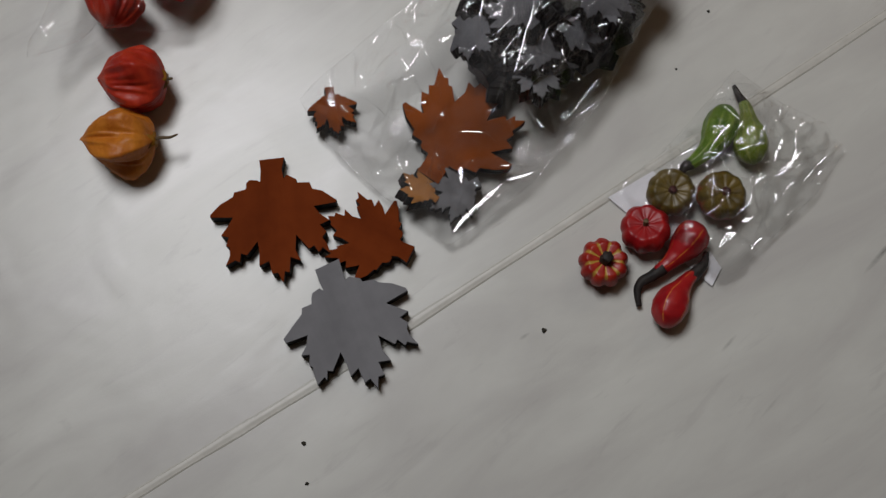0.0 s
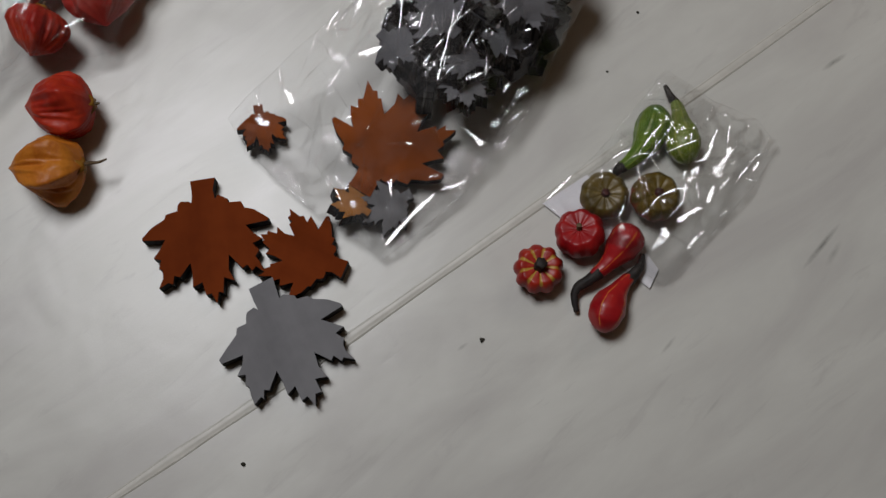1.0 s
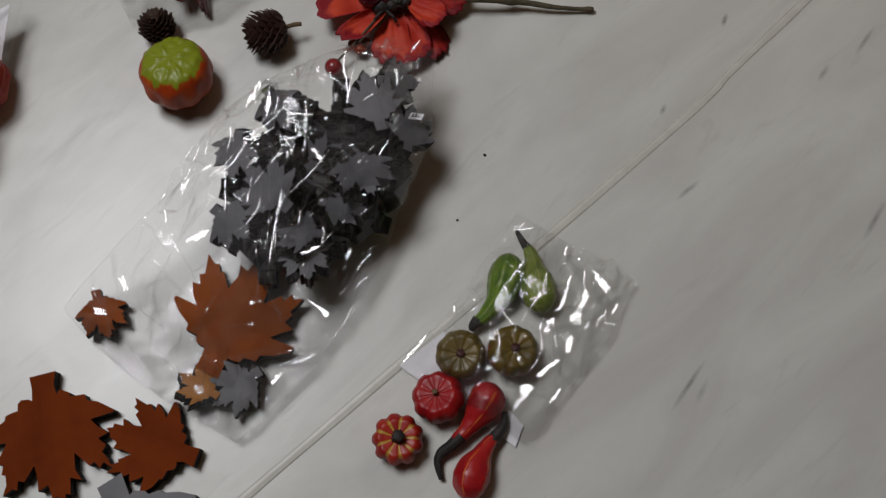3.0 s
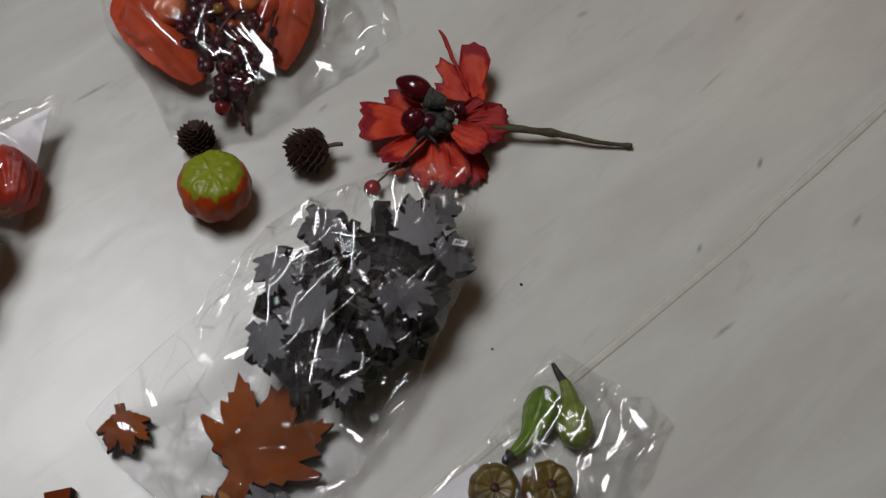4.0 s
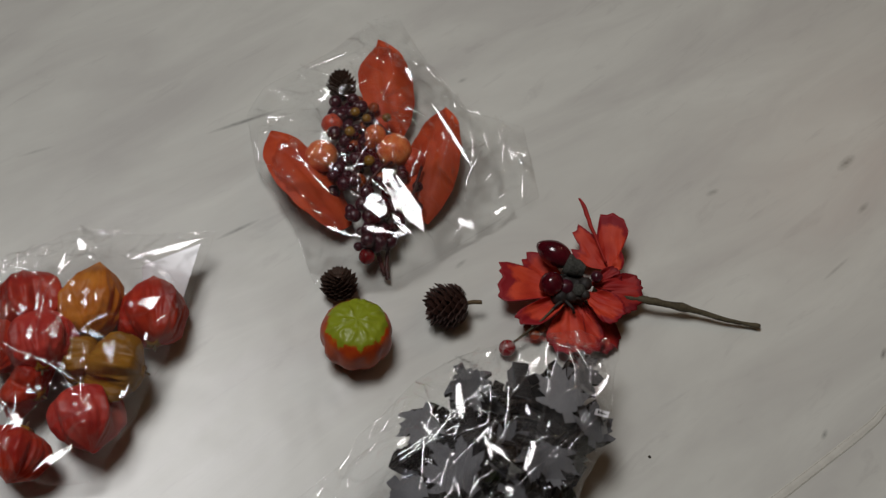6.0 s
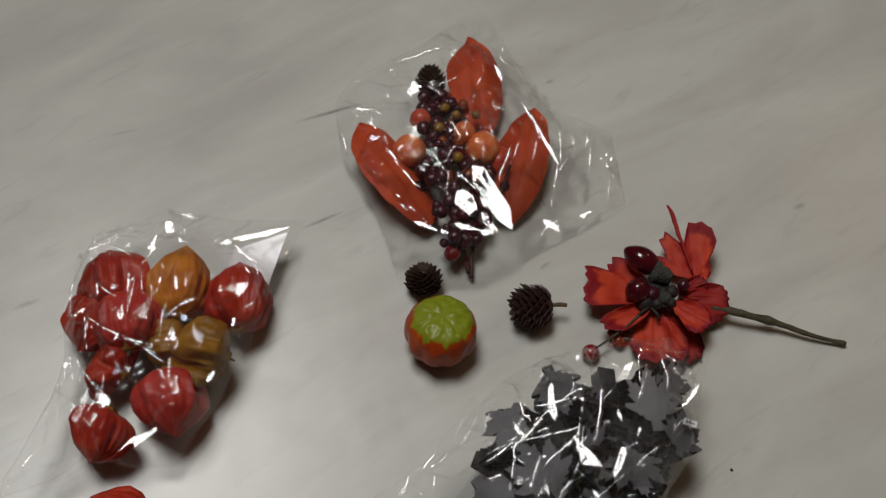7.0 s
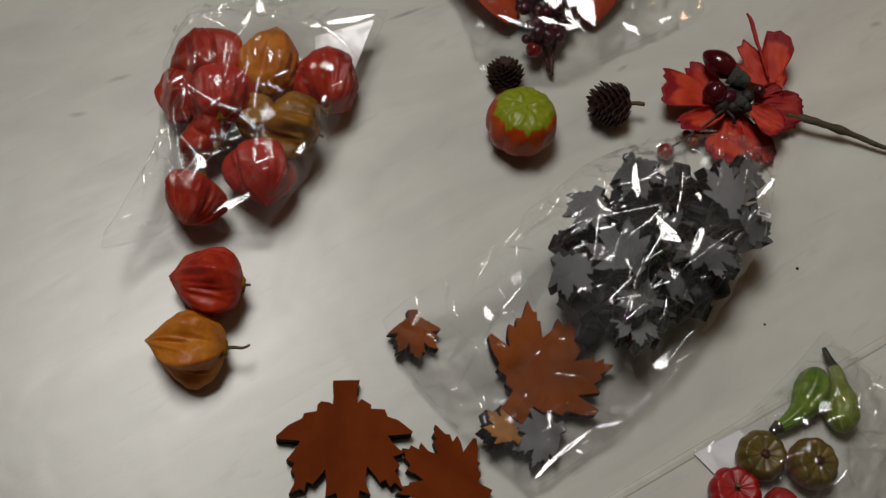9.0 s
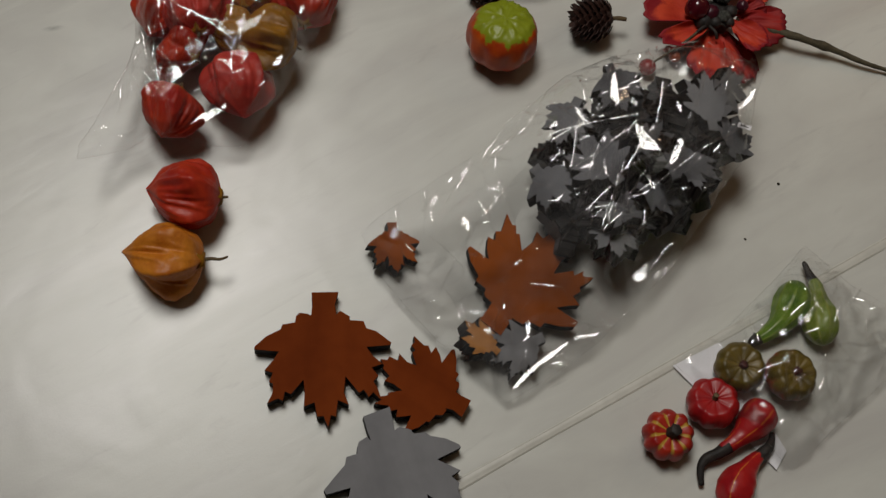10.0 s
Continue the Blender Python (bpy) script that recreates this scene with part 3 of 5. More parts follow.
def pumpkin(place, lean, r, h, ribs, groove, skin, tints, stem, label, seed, bumpy=0.0, group="small pumpkins"):
    root = thing("mini_pumpkin", label, "decorative pumpkin", Matrix.Translation(place) @ pose(0, 0, 0, *lean), group)
    part("skin", pumpkin_mesh(r, h, ribs, groove, skin, tints, seed, bumpy), root)
    if stem:
        sr, sh, material = stem
        v, f = tube([(0, 0, h * 0.78), (sr * 0.1, 0, h * 0.78 + sh * 0.5), (sr * 0.35, sr * 0.2, h * 0.78 + sh)], lambda s: sr * (1.15 - 0.5 * s + 0.35 * (s > 0.85)), 6, 12, 0.12, lambda s, a: 1 + 0.14 * math.cos(5 * a))
        part("stem", mesh_of("stem", v, f, material), root)
    return root


pumpkin((-0.0052, 0.4932, 0.0), (-12, 3, 15), 0.0202, 0.034, 9, 0.075, PUMPKIN, lambda t, c: 1.1 if t > 0.90 else max(0.0, 1.0 - 6.0 * (0.90 - t)) + 0.34 * (1 - c) ** 3,
        (0.0022, 0.0052, PUMPKIN_SCAR), "glossy orange mini pumpkin with a bumpy green top", 2.0, 0.0022)
pumpkin((0.0835, 0.2800, 0.0), (0, 0, 10), 0.0134, 0.0205, 9, 0.11, RED_STRIPED, lambda t, c: (0.12 + 0.80 * (1 - c) ** 1.8) * min(1.0, max(0.0, 3.2 * t - 1.8)) + 0.5 * max(0.0, t - 0.8), (0.0030, 0.0065, BLACK_STEM),
        "red mini pumpkin with yellow grooves and dark stem", 5.0)
pumpkin((0.1090, 0.2960, 0.0005), (-12, -4, 30), 0.0136, 0.0215, 8, 0.075, RED_PLAIN, lambda t, c: 0.25 * t, (0.0014, 0.0044, STALK),
        "plain bright red mini pumpkin beside the bag mouth", 8.0)
pumpkin((0.1235, 0.3180, 0.0012), (4, -6, 0), 0.0132, 0.0200, 10, 0.04, OLIVE, lambda t, c: 0.95 - 1.25 * t + 0.2 * (1 - c), (0.0021, 0.0026, WINE_STEM),
        "olive-brown mini pumpkin inside the small clear bag", 11.0)
pumpkin((0.1485, 0.3145, 0.0012), (3, 5, 40), 0.0136, 0.0205, 10, 0.04, OLIVE, lambda t, c: 1.15 - 1.2 * t + 0.2 * (1 - c), (0.0022, 0.0026, WINE_STEM),
        "olive and rust mini pumpkin inside the small clear bag", 14.0)


def gourd(points, radii, skin, stem_points, stem_r, stem_skin, label, stripes=9, sharp=3, group="small gourds"):
    root = thing("mini_gourd", label, "decorative gourd", group=group)
    table_r = lambda s: float(np.interp(s, [q[0] for q in radii], [q[1] for q in radii]))
    v, f = tube(points, table_r, 8, 84, 0.05, lambda s, a: 1 + 0.025 * math.cos(stripes * a))
    n = len(v) - 2
    tint = [max(0.0, math.cos(stripes * 2 * math.pi * (i % 84) / 84)) ** sharp * (0.70 + 0.45 * noise.noise(v[i] * 190)) * 1.15 for i in range(n)] + [0.2, 0.2]
    part("skin", mesh_of("skin", v, f, skin, tint=tint), root)
    v, f = tube(stem_points, lambda s: stem_r * (1.25 - 0.75 * s), 6, 12, 0.2, lambda s, a: 1 + 0.16 * math.cos(5 * a))
    part("stem", mesh_of("stem", v, f, stem_skin), root)
    return root


PEAR = [(0, 0.0016), (0.04, 0.0050), (0.14, 0.0084), (0.28, 0.0096), (0.44, 0.0084), (0.60, 0.0053), (0.76, 0.0039), (0.92, 0.0034), (1.0, 0.0028)]
gourd([(0.1575, 0.3670, 0.0095), (0.1540, 0.3560, 0.0100), (0.1480, 0.3450, 0.0092), (0.1395, 0.3370, 0.0080), (0.1345, 0.3342, 0.0070)], PEAR, GREEN_GOURD,
      [(0.1350, 0.3345, 0.0070), (0.1322, 0.3325, 0.0070), (0.1305, 0.3298, 0.0060)], 0.0028, BLACK_STEM, "green bent-neck mini gourd in the small clear bag")
gourd([(0.1695, 0.3325, 0.0095), (0.1688, 0.3430, 0.0100), (0.1688, 0.3540, 0.0092), (0.1690, 0.3630, 0.0080), (0.1680, 0.3690, 0.0070)], PEAR, PALE_GOURD,
      [(0.1682, 0.3680, 0.0070), (0.1660, 0.3740, 0.0060), (0.1640, 0.3800, 0.0055)], 0.0020, BLACK_STEM, "pale green mini gourd with a dark stem in the bag")
gourd([(0.1375, 0.2995, 0.0090), (0.1325, 0.2935, 0.0092), (0.1255, 0.2855, 0.0085), (0.1185, 0.2790, 0.0078), (0.1120, 0.2750, 0.0070)], PEAR, RED_GOURD,
      [(0.1160, 0.2765, 0.0080), (0.1095, 0.2725, 0.0070), (0.1040, 0.2700, 0.0055), (0.1015, 0.2655, 0.0045), (0.1022, 0.2570, 0.0030)], 0.0027, BLACK_STEM, "red mini gourd with orange stripes and curled dark stem", 5, 26)
gourd([(0.1138, 0.2440, 0.0095), (0.1168, 0.2540, 0.0100), (0.1220, 0.2625, 0.0092), (0.1280, 0.2695, 0.0080), (0.1320, 0.2730, 0.0070)], PEAR, RED_GOURD,
      [(0.1300, 0.2712, 0.0075), (0.1350, 0.2755, 0.0072), (0.1385, 0.2795, 0.0064), (0.1402, 0.2850, 0.0055)], 0.0028, BLACK_STEM, "loose red mini gourd with fine orange stripes", 5, 26)


# ---- cones ----
def cone(m, length, r, material, label, seed, stem):
    root = thing("larch_cone", label, "cone", m, "small cones")
    rings = [[(length * s, 0.62 * r * q * math.cos(a), 0.62 * r * q * math.sin(a)) for a in [2 * math.pi * k / 14 for k in range(14)]]
             for s, q in ((0.0, 0.3), (0.1, 0.8), (0.35, 1.0), (0.65, 0.85), (0.88, 0.5), (1.0, 0.15))]
    v, f = loft(rings)
    part("core", mesh_of("core", v, f, material), root)
    rr = random.Random(seed)
    # one scale: a thin spoon along +x, its back towards +z
    half = [(0.0, 0.18), (0.35, 0.30), (0.70, 0.28), (0.92, 0.14)]
    edge = [(x, -w) for x, w in half] + [(1.08, 0.0)] + [(x, w) for x, w in reversed(half)]
    v = [Vector((x, y, 0.10 * x * x - 0.25 * y * y)) for x, y in edge]
    v += [q - Vector((0, 0, 0.09)) for q in v]
    k9 = len(edge)
    f = [tuple(range(k9)), tuple(reversed(range(k9, 2 * k9)))] + [(i, i + k9, (i + 1) % k9 + k9, (i + 1) % k9) for i in range(k9)]
    me = mesh_of("scale", v, f, material, smooth=False)
    n = 116
    for k in range(n):
        s = 0.03 + 0.95 * k / n
        a = k * 2.39996
        q = math.sin(math.pi * min(1.0, 0.16 + 0.80 * s)) ** 0.65
        out, along = Vector((0, math.cos(a), math.sin(a))), Vector((1, 0, 0))
        way = (out * (0.62 + 0.12 * rr.random()) + along * (0.30 + 0.35 * s)).normalized()
        side = way.cross(along).normalized()
        up = side.cross(way)
        big = r * (0.25 + 0.24 * q) * rr.uniform(0.85, 1.15)
        at = Vector((length * s, 0, 0)) + out * r * 0.54 * q
        m3 = Matrix((way, side, up)).transposed().to_4x4()
        part("scale", me, root, Matrix.Translation(at) @ m3 @ Matrix.Scale(big, 4))
    if stem:
        v, f = tube([(0.001, 0, 0), (-0.004, 0, 0.0003), (-0.0085, 0.0006, 0)], lambda s: 0.0014 * (1 - 0.15 * s), 5, 8, 0.2)
        part("stem", mesh_of("stem", v, f, STALK), root)
    return root


cone(aim((0.0580, 0.5165, 0.0135), (-0.0260, -0.0030, 0.0), 0), 0.0215, 0.0138, CONE, "brown open larch cone with a short stem", 3, True)
cone(aim((-0.0130, 0.5265, 0.0030), (-0.002, 0.008, 0.013), 0), 0.0150, 0.0112, DARK_CONE, "small dark cone touching the green-topped pumpkin", 9, False)


# ---- cloth flower pick ----
# outlines of the cloth leaves: share of the width, reach
WIDE_LEAF = ((-1, -0.85, -0.72, -0.64, -0.58, -0.48, -0.40, -0.33, -0.26, -0.20, -0.12, 0.0, 0.10, 0.16, 0.25, 0.31, 0.37, 0.43, 0.50, 0.55, 0.62, 0.70, 0.82, 1),
             (0.42, 0.68, 0.80, 0.74, 0.79, 0.70, 0.90, 1.0, 0.95, 0.99, 0.94, 0.98, 0.93, 0.97, 0.90, 0.62, 0.44, 0.80, 0.89, 0.84, 0.88, 0.80, 0.70, 0.40))
TALL_LEAF = ((-1, -0.36, -0.27, -0.20, -0.14, -0.07, 0.0, 0.07, 0.15, 0.21, 0.29, 0.38, 0.43, 0.49, 0.55, 0.62, 0.69, 0.75, 0.82, 0.90, 1),
             (0.22, 0.36, 0.72, 0.80, 0.90, 0.93, 1.0, 0.96, 0.99, 0.78, 0.58, 0.78, 0.95, 0.86, 0.88, 0.62, 0.58, 0.72, 0.66, 0.68, 0.45))
BROAD_LOBE = ((-1, -0.86, -0.70, -0.62, -0.50, -0.40, -0.26, -0.14, -0.04, 0.08, 0.18, 0.26, 0.40, 0.50, 0.60, 0.72, 0.86, 1),
              (0.50, 0.76, 0.88, 0.86, 0.95, 0.93, 1.0, 0.97, 0.99, 0.95, 1.0, 0.96, 0.97, 0.91, 0.92, 0.82, 0.70, 0.45))


def petal_mesh(length, spread, edge, skin, seed, curl):
    """A cloth leaf along +x: blunt toothed lobes over the angle spread, veined and cupped, thin, with two faces."""
    nu, nv, top, tint = 18, 120, [], []
    for i in range(nu + 1):
        u = i / nu
        for j in range(nv + 1):
            w = 2 * j / nv - 1
            reach = float(np.interp(w, edge[0], edge[1])) * (1 + 0.05 * noise.noise(Vector((w * 4, seed, 0))))
            rr, a = length * u * reach, w * spread
            z = curl * length * u * u + 0.06 * length * u * math.sin(2.2 * w + seed) + 0.06 * length * noise.noise(Vector((u * 3, w * 2.5, seed)))
            z -= 0.006 * length * u * sum(math.exp(-((w - c) / 0.05) ** 2) for c in (-0.62, -0.2, 0.2, 0.6)) - 0.035 * length * u * u * math.cos(5.0 * w)
            top.append(Vector((rr * math.cos(a), rr * math.sin(a), z)))
            tint.append(max(0.0, 2.1 * u - 1.25) + 0.35 * noise.noise(Vector((u * 4, w * 4, seed))))
    n = nv + 1
    faces = [(i * n + j, (i + 1) * n + j, (i + 1) * n + j + 1, i * n + j + 1) for i in range(1, nu) for j in range(nv)]
    faces += [(0, n + j, n + j + 1) for j in range(nv)]
    o = len(top)
    verts = top + [q - Vector((0, 0, 0.0004)) for q in top]
    faces += [tuple(o + k for k in reversed(f)) for f in faces[:]]
    rim = [i * n + nv for i in range(1, nu)] + [nu * n + j for j in range(nv, -1, -1)] + [i * n for i in range(nu - 1, 0, -1)]
    faces += [(rim[k], rim[k + 1], o + rim[k + 1], o + rim[k]) for k in range(len(rim) - 1)]
    return mesh_of("petal", verts, faces, skin, tint=tint + tint)


pick = thing("flower_pick", "red cloth flower pick with acorn, berries and twig stem", "artificial flower")
PETALS = [  # from, towards, length, spread, outline, skin, roll, curl
    ((0.1200, 0.5240, 0.011), (-0.0435, 0.003, 0.000), 0.0450, 1.05, WIDE_LEAF, RED_CLOTH, 0, 0.08),
    ((0.1190, 0.5200, 0.008), (0.002, -0.038, 0.000), 0.0370, 0.80, BROAD_LOBE, RED_CLOTH, 0, 0.05),
    ((0.1250, 0.5210, 0.007), (0.016, -0.030, -0.003), 0.0360, 0.50, BROAD_LOBE, DARK_CLOTH, 0, 0.05),
    ((0.1255, 0.5215, 0.016), (0.0195, -0.0185, 0.002), 0.0270, 0.62, BROAD_LOBE, RED_CLOTH, -10, 0.10),
    ((0.1340, 0.5260, 0.011), (0.027, -0.0045, 0.000), 0.0285, 0.70, BROAD_LOBE, DARK_CLOTH, 10, 0.04),
    ((0.1430, 0.5370, 0.012), (0.006, 0.034, 0.004), 0.0345, 1.50, TALL_LEAF, RED_CLOTH, -8, 0.10),
    ((0.1310, 0.5280, 0.011), (0.021, 0.006, 0.002), 0.0200, 0.60, BROAD_LOBE, DARK_CLOTH, 24, 0.08),
]
for i, (a, d, ln, spread, edge, skin, roll, curl) in enumerate(PETALS):
    part("petal", petal_mesh(ln, spread, edge, skin, 1.7 * i, curl), pick, aim(a, d, roll))
# a rolled leaf tip like a thin spike
v, f = tube([(0.1415, 0.5400, 0.015), (0.1368, 0.5545, 0.018), (0.1325, 0.5690, 0.020), (0.1308, 0.5755, 0.021), (0.1290, 0.5805, 0.0205)],
            lambda s: 0.0007 + 0.0007 * math.sin(math.pi * s) ** 2 * (1 - 0.3 * s), 8, 10, 0.5)
part("rolled_leaf", mesh_of("rolled_leaf", v, f, DARK_CLOTH), pick)
v, f = tube([(0.134, 0.528, 0.007), (0.150, 0.522, 0.009), (0.168, 0.5165, 0.0115), (0.190, 0.513, 0.008), (0.212, 0.507, 0.005), (0.2320, 0.5035, 0.0030)],
            lambda s: 0.0020 * (1 - s) ** 0.8 + 0.0009 + 0.0009 * math.exp(-((s - 0.56) / 0.03) ** 2) + 0.0006 * math.exp(-((s - 0.98) / 0.03) ** 2), 9, 10, 0.25)
part("twig", mesh_of("twig", v, f, TWIG), pick, label="green-brown rough twig stem")
v, f = ball(0.0076, 1.34, 24, 16, tip=0.05)
part("acorn", mesh_of("acorn", v, f, WINE), pick, aim((0.1105, 0.5430, 0.0215), (-0.020, 0.0125, 0.002)) @ pose(0, 0, 0, 0, 90, 0), "glossy wine-red acorn")
v, f = tube([(0.1160, 0.5375, 0.0212), (0.1200, 0.5352, 0.0210), (0.1262, 0.5335, 0.0200)], lambda s: 0.0060 * (1 - 0.40 * s * s), 14, 40, 0.22, lambda s, a: 1 + 0.03 * math.cos(9 * a + 30 * s))
part("acorn_cap", mesh_of("acorn_cap", v, f, CAP), pick, label="rough grey acorn cap")
for x, y, z, r, skin in ((0.1070, 0.5255, 0.0185, 0.0072, WINE), (0.1120, 0.5200, 0.014, 0.0055, BLACK_STEM), (0.1180, 0.5185, 0.016, 0.0036, BLACK_STEM), (0.1225, 0.5215, 0.018, 0.0038, CAP),
                         (0.1260, 0.5190, 0.017, 0.0030, BLACK_STEM), (0.1150, 0.5240, 0.017, 0.0050, PURPLE), (0.1270, 0.5260, 0.017, 0.0040, BLACK_STEM), (0.1340, 0.5300, 0.018, 0.0034, PURPLE),
                         (0.0965, 0.4995, 0.0065, 0.0034, RUST_BERRY), (0.1005, 0.5030, 0.0070, 0.0030, RUST_BERRY), (0.0930, 0.5035, 0.0065, 0.0028, RUST_BERRY)):
    v, f = ball(r, 0.96, 18, 12, 0.10, x * 90)
    part("berry", mesh_of("berry", v, f, skin), pick, pose(x, y, z))
v, f = tube([(0.1100, 0.5140, 0.016), (0.1000, 0.5050, 0.014), (0.0900, 0.4980, 0.011), (0.0815, 0.4925, 0.008)], lambda s: 0.0007, 6, 8)
part("wire", mesh_of("wire", v, f, TWIG), pick)
v, f = ball(0.0050, 0.95, 18, 12)
part("berry", mesh_of("berry", v, f, BERRY), pick, pose(0.0802, 0.4915, 0.0060))
v, f = ball(0.0095, 0.65, 18, 12, 0.5, 4.0)
part("flower_centre", mesh_of("flower_centre", v, f, BLACK_STEM), pick, pose(0.1190, 0.5250, 0.0125))
for i in range(5):
    a = i * 1.3
    v, f = tube([(0.1140, 0.5170, 0.015), (0.1140 + 0.007 * math.cos(a), 0.5170 + 0.006 * math.sin(a), 0.017), (0.1140 + 0.011 * math.cos(a), 0.5170 + 0.009 * math.sin(a), 0.014)], lambda s: 0.0009, 5, 6, 0.3)
    part("sprig", mesh_of("sprig", v, f, BLACK_STEM), pick)


# ---- berry spray in its bag ----
spray = thing("berry_spray", "berry spray with three orange cloth leaves in a clear bag", "artificial berries")
LEAVES = [((-0.0100, 0.5660, 0.012), (-0.0540, 0.6275, 0.018), 0.0190, 14), ((0.0225, 0.6300, 0.014), (0.0130, 0.6990, 0.013), 0.0170, 0), ((0.0340, 0.5720, 0.010), (0.0530, 0.6480, 0.016), 0.0170, -10)]
for i, (a, b, w, roll) in enumerate(LEAVES):
    a, b = Vector(a), Vector(b)
    nu, nv, vs = 24, 12, []
    ln = (b - a).length
    for u in range(nu + 1):
        s = u / nu
        half = w * float(np.interp(s, (0, 0.12, 0.3, 0.5, 0.7, 0.85, 0.94, 1.0), (0.28, 0.62, 0.92, 1.0, 0.92, 0.68, 0.36, 0.02))) * (1 + 0.08 * noise.noise(Vector((s * 6, i * 3.0, 0))))
        for j in range(nv + 1):
            t = 2 * j / nv - 1
            vs.append(Vector((s * ln, t * half, 0.006 * (1 - t * t) * math.sin(math.pi * s) + 0.004 * t * math.sin(4 * s + i) - 0.0025 * math.exp(-(t / 0.10) ** 2) * math.sin(math.pi * s) + 0.0014 * noise.noise(Vector((s * 5, t * 3, i))))))
    n = nv + 1
    fs = [(p * n + j, (p + 1) * n + j, (p + 1) * n + j + 1, p * n + j + 1) for p in range(nu) for j in range(nv)]
    o = len(vs)
    vs += [q - Vector((0, 0, 0.0005)) for q in vs]
    fs += [tuple(o + k for k in reversed(q)) for q in fs[:]]
    part("leaf", mesh_of("leaf", vs, fs, CLOTH), spray, aim(a, b - a, roll), "orange-red cloth leaf")
rb = random.Random(11)
for x, y, z, r, skin in ((-0.0231, 0.6110, 0.019, 0.0098, PEACH), (0.0200, 0.6135, 0.021, 0.0105, PEACH), (0.0305, 0.6095, 0.014, 0.0092, CORAL_BERRY), (0.0089, 0.6215, 0.026, 0.0064, PEACH), (-0.0165, 0.6335, 0.019, 0.0066, CORAL_BERRY),
                         (0.0020, 0.5465, 0.014, 0.0048, BERRY)):
    v, f = ball(r, 0.97, 24, 16, 0.05, x * 70)
    bo = part("berry", mesh_of("berry", v, f, skin), spray, pose(x, y, z), "large peach-orange berry")
    for k in range(4):
        q = Vector((rb.uniform(-0.7, 0.7), rb.uniform(-0.7, 0.5), 1.0)).normalized() * r * 0.97
        v, f = ball(0.0004, 0.6, 8, 5)
        part("speckle", mesh_of("speckle", v, f, BLACK_STEM), bo, Matrix.Translation(q))
for x, y, r in ((-0.0028, 0.6370, 0.0030), (0.0039, 0.6325, 0.0028), (0.0159, 0.6332, 0.0027), (0.0045, 0.6028, 0.0034), (-0.0063, 0.6231, 0.0033)):
    v, f = ball(r, 0.95, 16, 10, 0.08, x * 300)
    part("berry", mesh_of("berry", v, f, MUSTARD), spray, pose(x, y, 0.0270), "small mustard berry")
for k in range(190):
    s = rb.random()
    y = 0.551 + 0.102 * s
    bulge = math.sin(math.pi * min(1.0, 1.5 * s)) ** 2
    x = 0.010 - 0.016 * s + 0.008 * bulge + rb.gauss(0, 0.0070 + 0.005 * bulge)
    z = 0.010 + 0.014 * rb.random() + 0.003 * (1 - abs(2 * s - 1))
    r = rb.uniform(0.0024, 0.0046)
    skin = rb.choice((PURPLE, PURPLE, PURPLE, PURPLE, PURPLE, WINE, RUST_BERRY if s > 0.4 else PURPLE))
    v, f = ball(r, 0.95, 14, 9, 0.08, k)
    part("berry", mesh_of("berry", v, f, skin), spray, pose(x, y, z))
for pts in ([(0.0125, 0.538, 0.006), (0.006, 0.560, 0.014), (-0.002, 0.590, 0.022), (-0.006, 0.620, 0.020), (-0.010, 0.648, 0.018)],
            [(0.010, 0.545, 0.010), (0.001, 0.580, 0.022), (0.010, 0.596, 0.027), (0.018, 0.604, 0.024)], [(-0.002, 0.585, 0.022), (-0.012, 0.592, 0.020), (-0.020, 0.600, 0.016)],
            [(0.012, 0.552, 0.012), (0.026, 0.575, 0.018), (0.036, 0.602, 0.022)], [(0.014, 0.536, 0.005), (0.014, 0.548, 0.008), (0.018, 0.565, 0.010)]):
    v, f = tube(pts, lambda s: 0.0014 - 0.0005 * s, 7, 8, 0.25)
    part("twig", mesh_of("twig", v, f, WINE_STEM), spray)
cone(aim((-0.0080, 0.6530, 0.0170), (-0.004, 0.016, 0.004), 0), 0.0170, 0.0095, DARK_CONE, "small dark cone at the tip of the berry spray", 21, False)


# ---- clear bags ----
from mathutils import geometry


def inside(poly, x, y):
    c, n = False, len(poly)
    for i in range(n):
        (x0, y0), (x1, y1) = poly[i], poly[i - 1]
        if (y0 > y) != (y1 > y) and x < (x1 - x0) * (y - y0) / (y1 - y0) + x0:
            c = not c
    return c


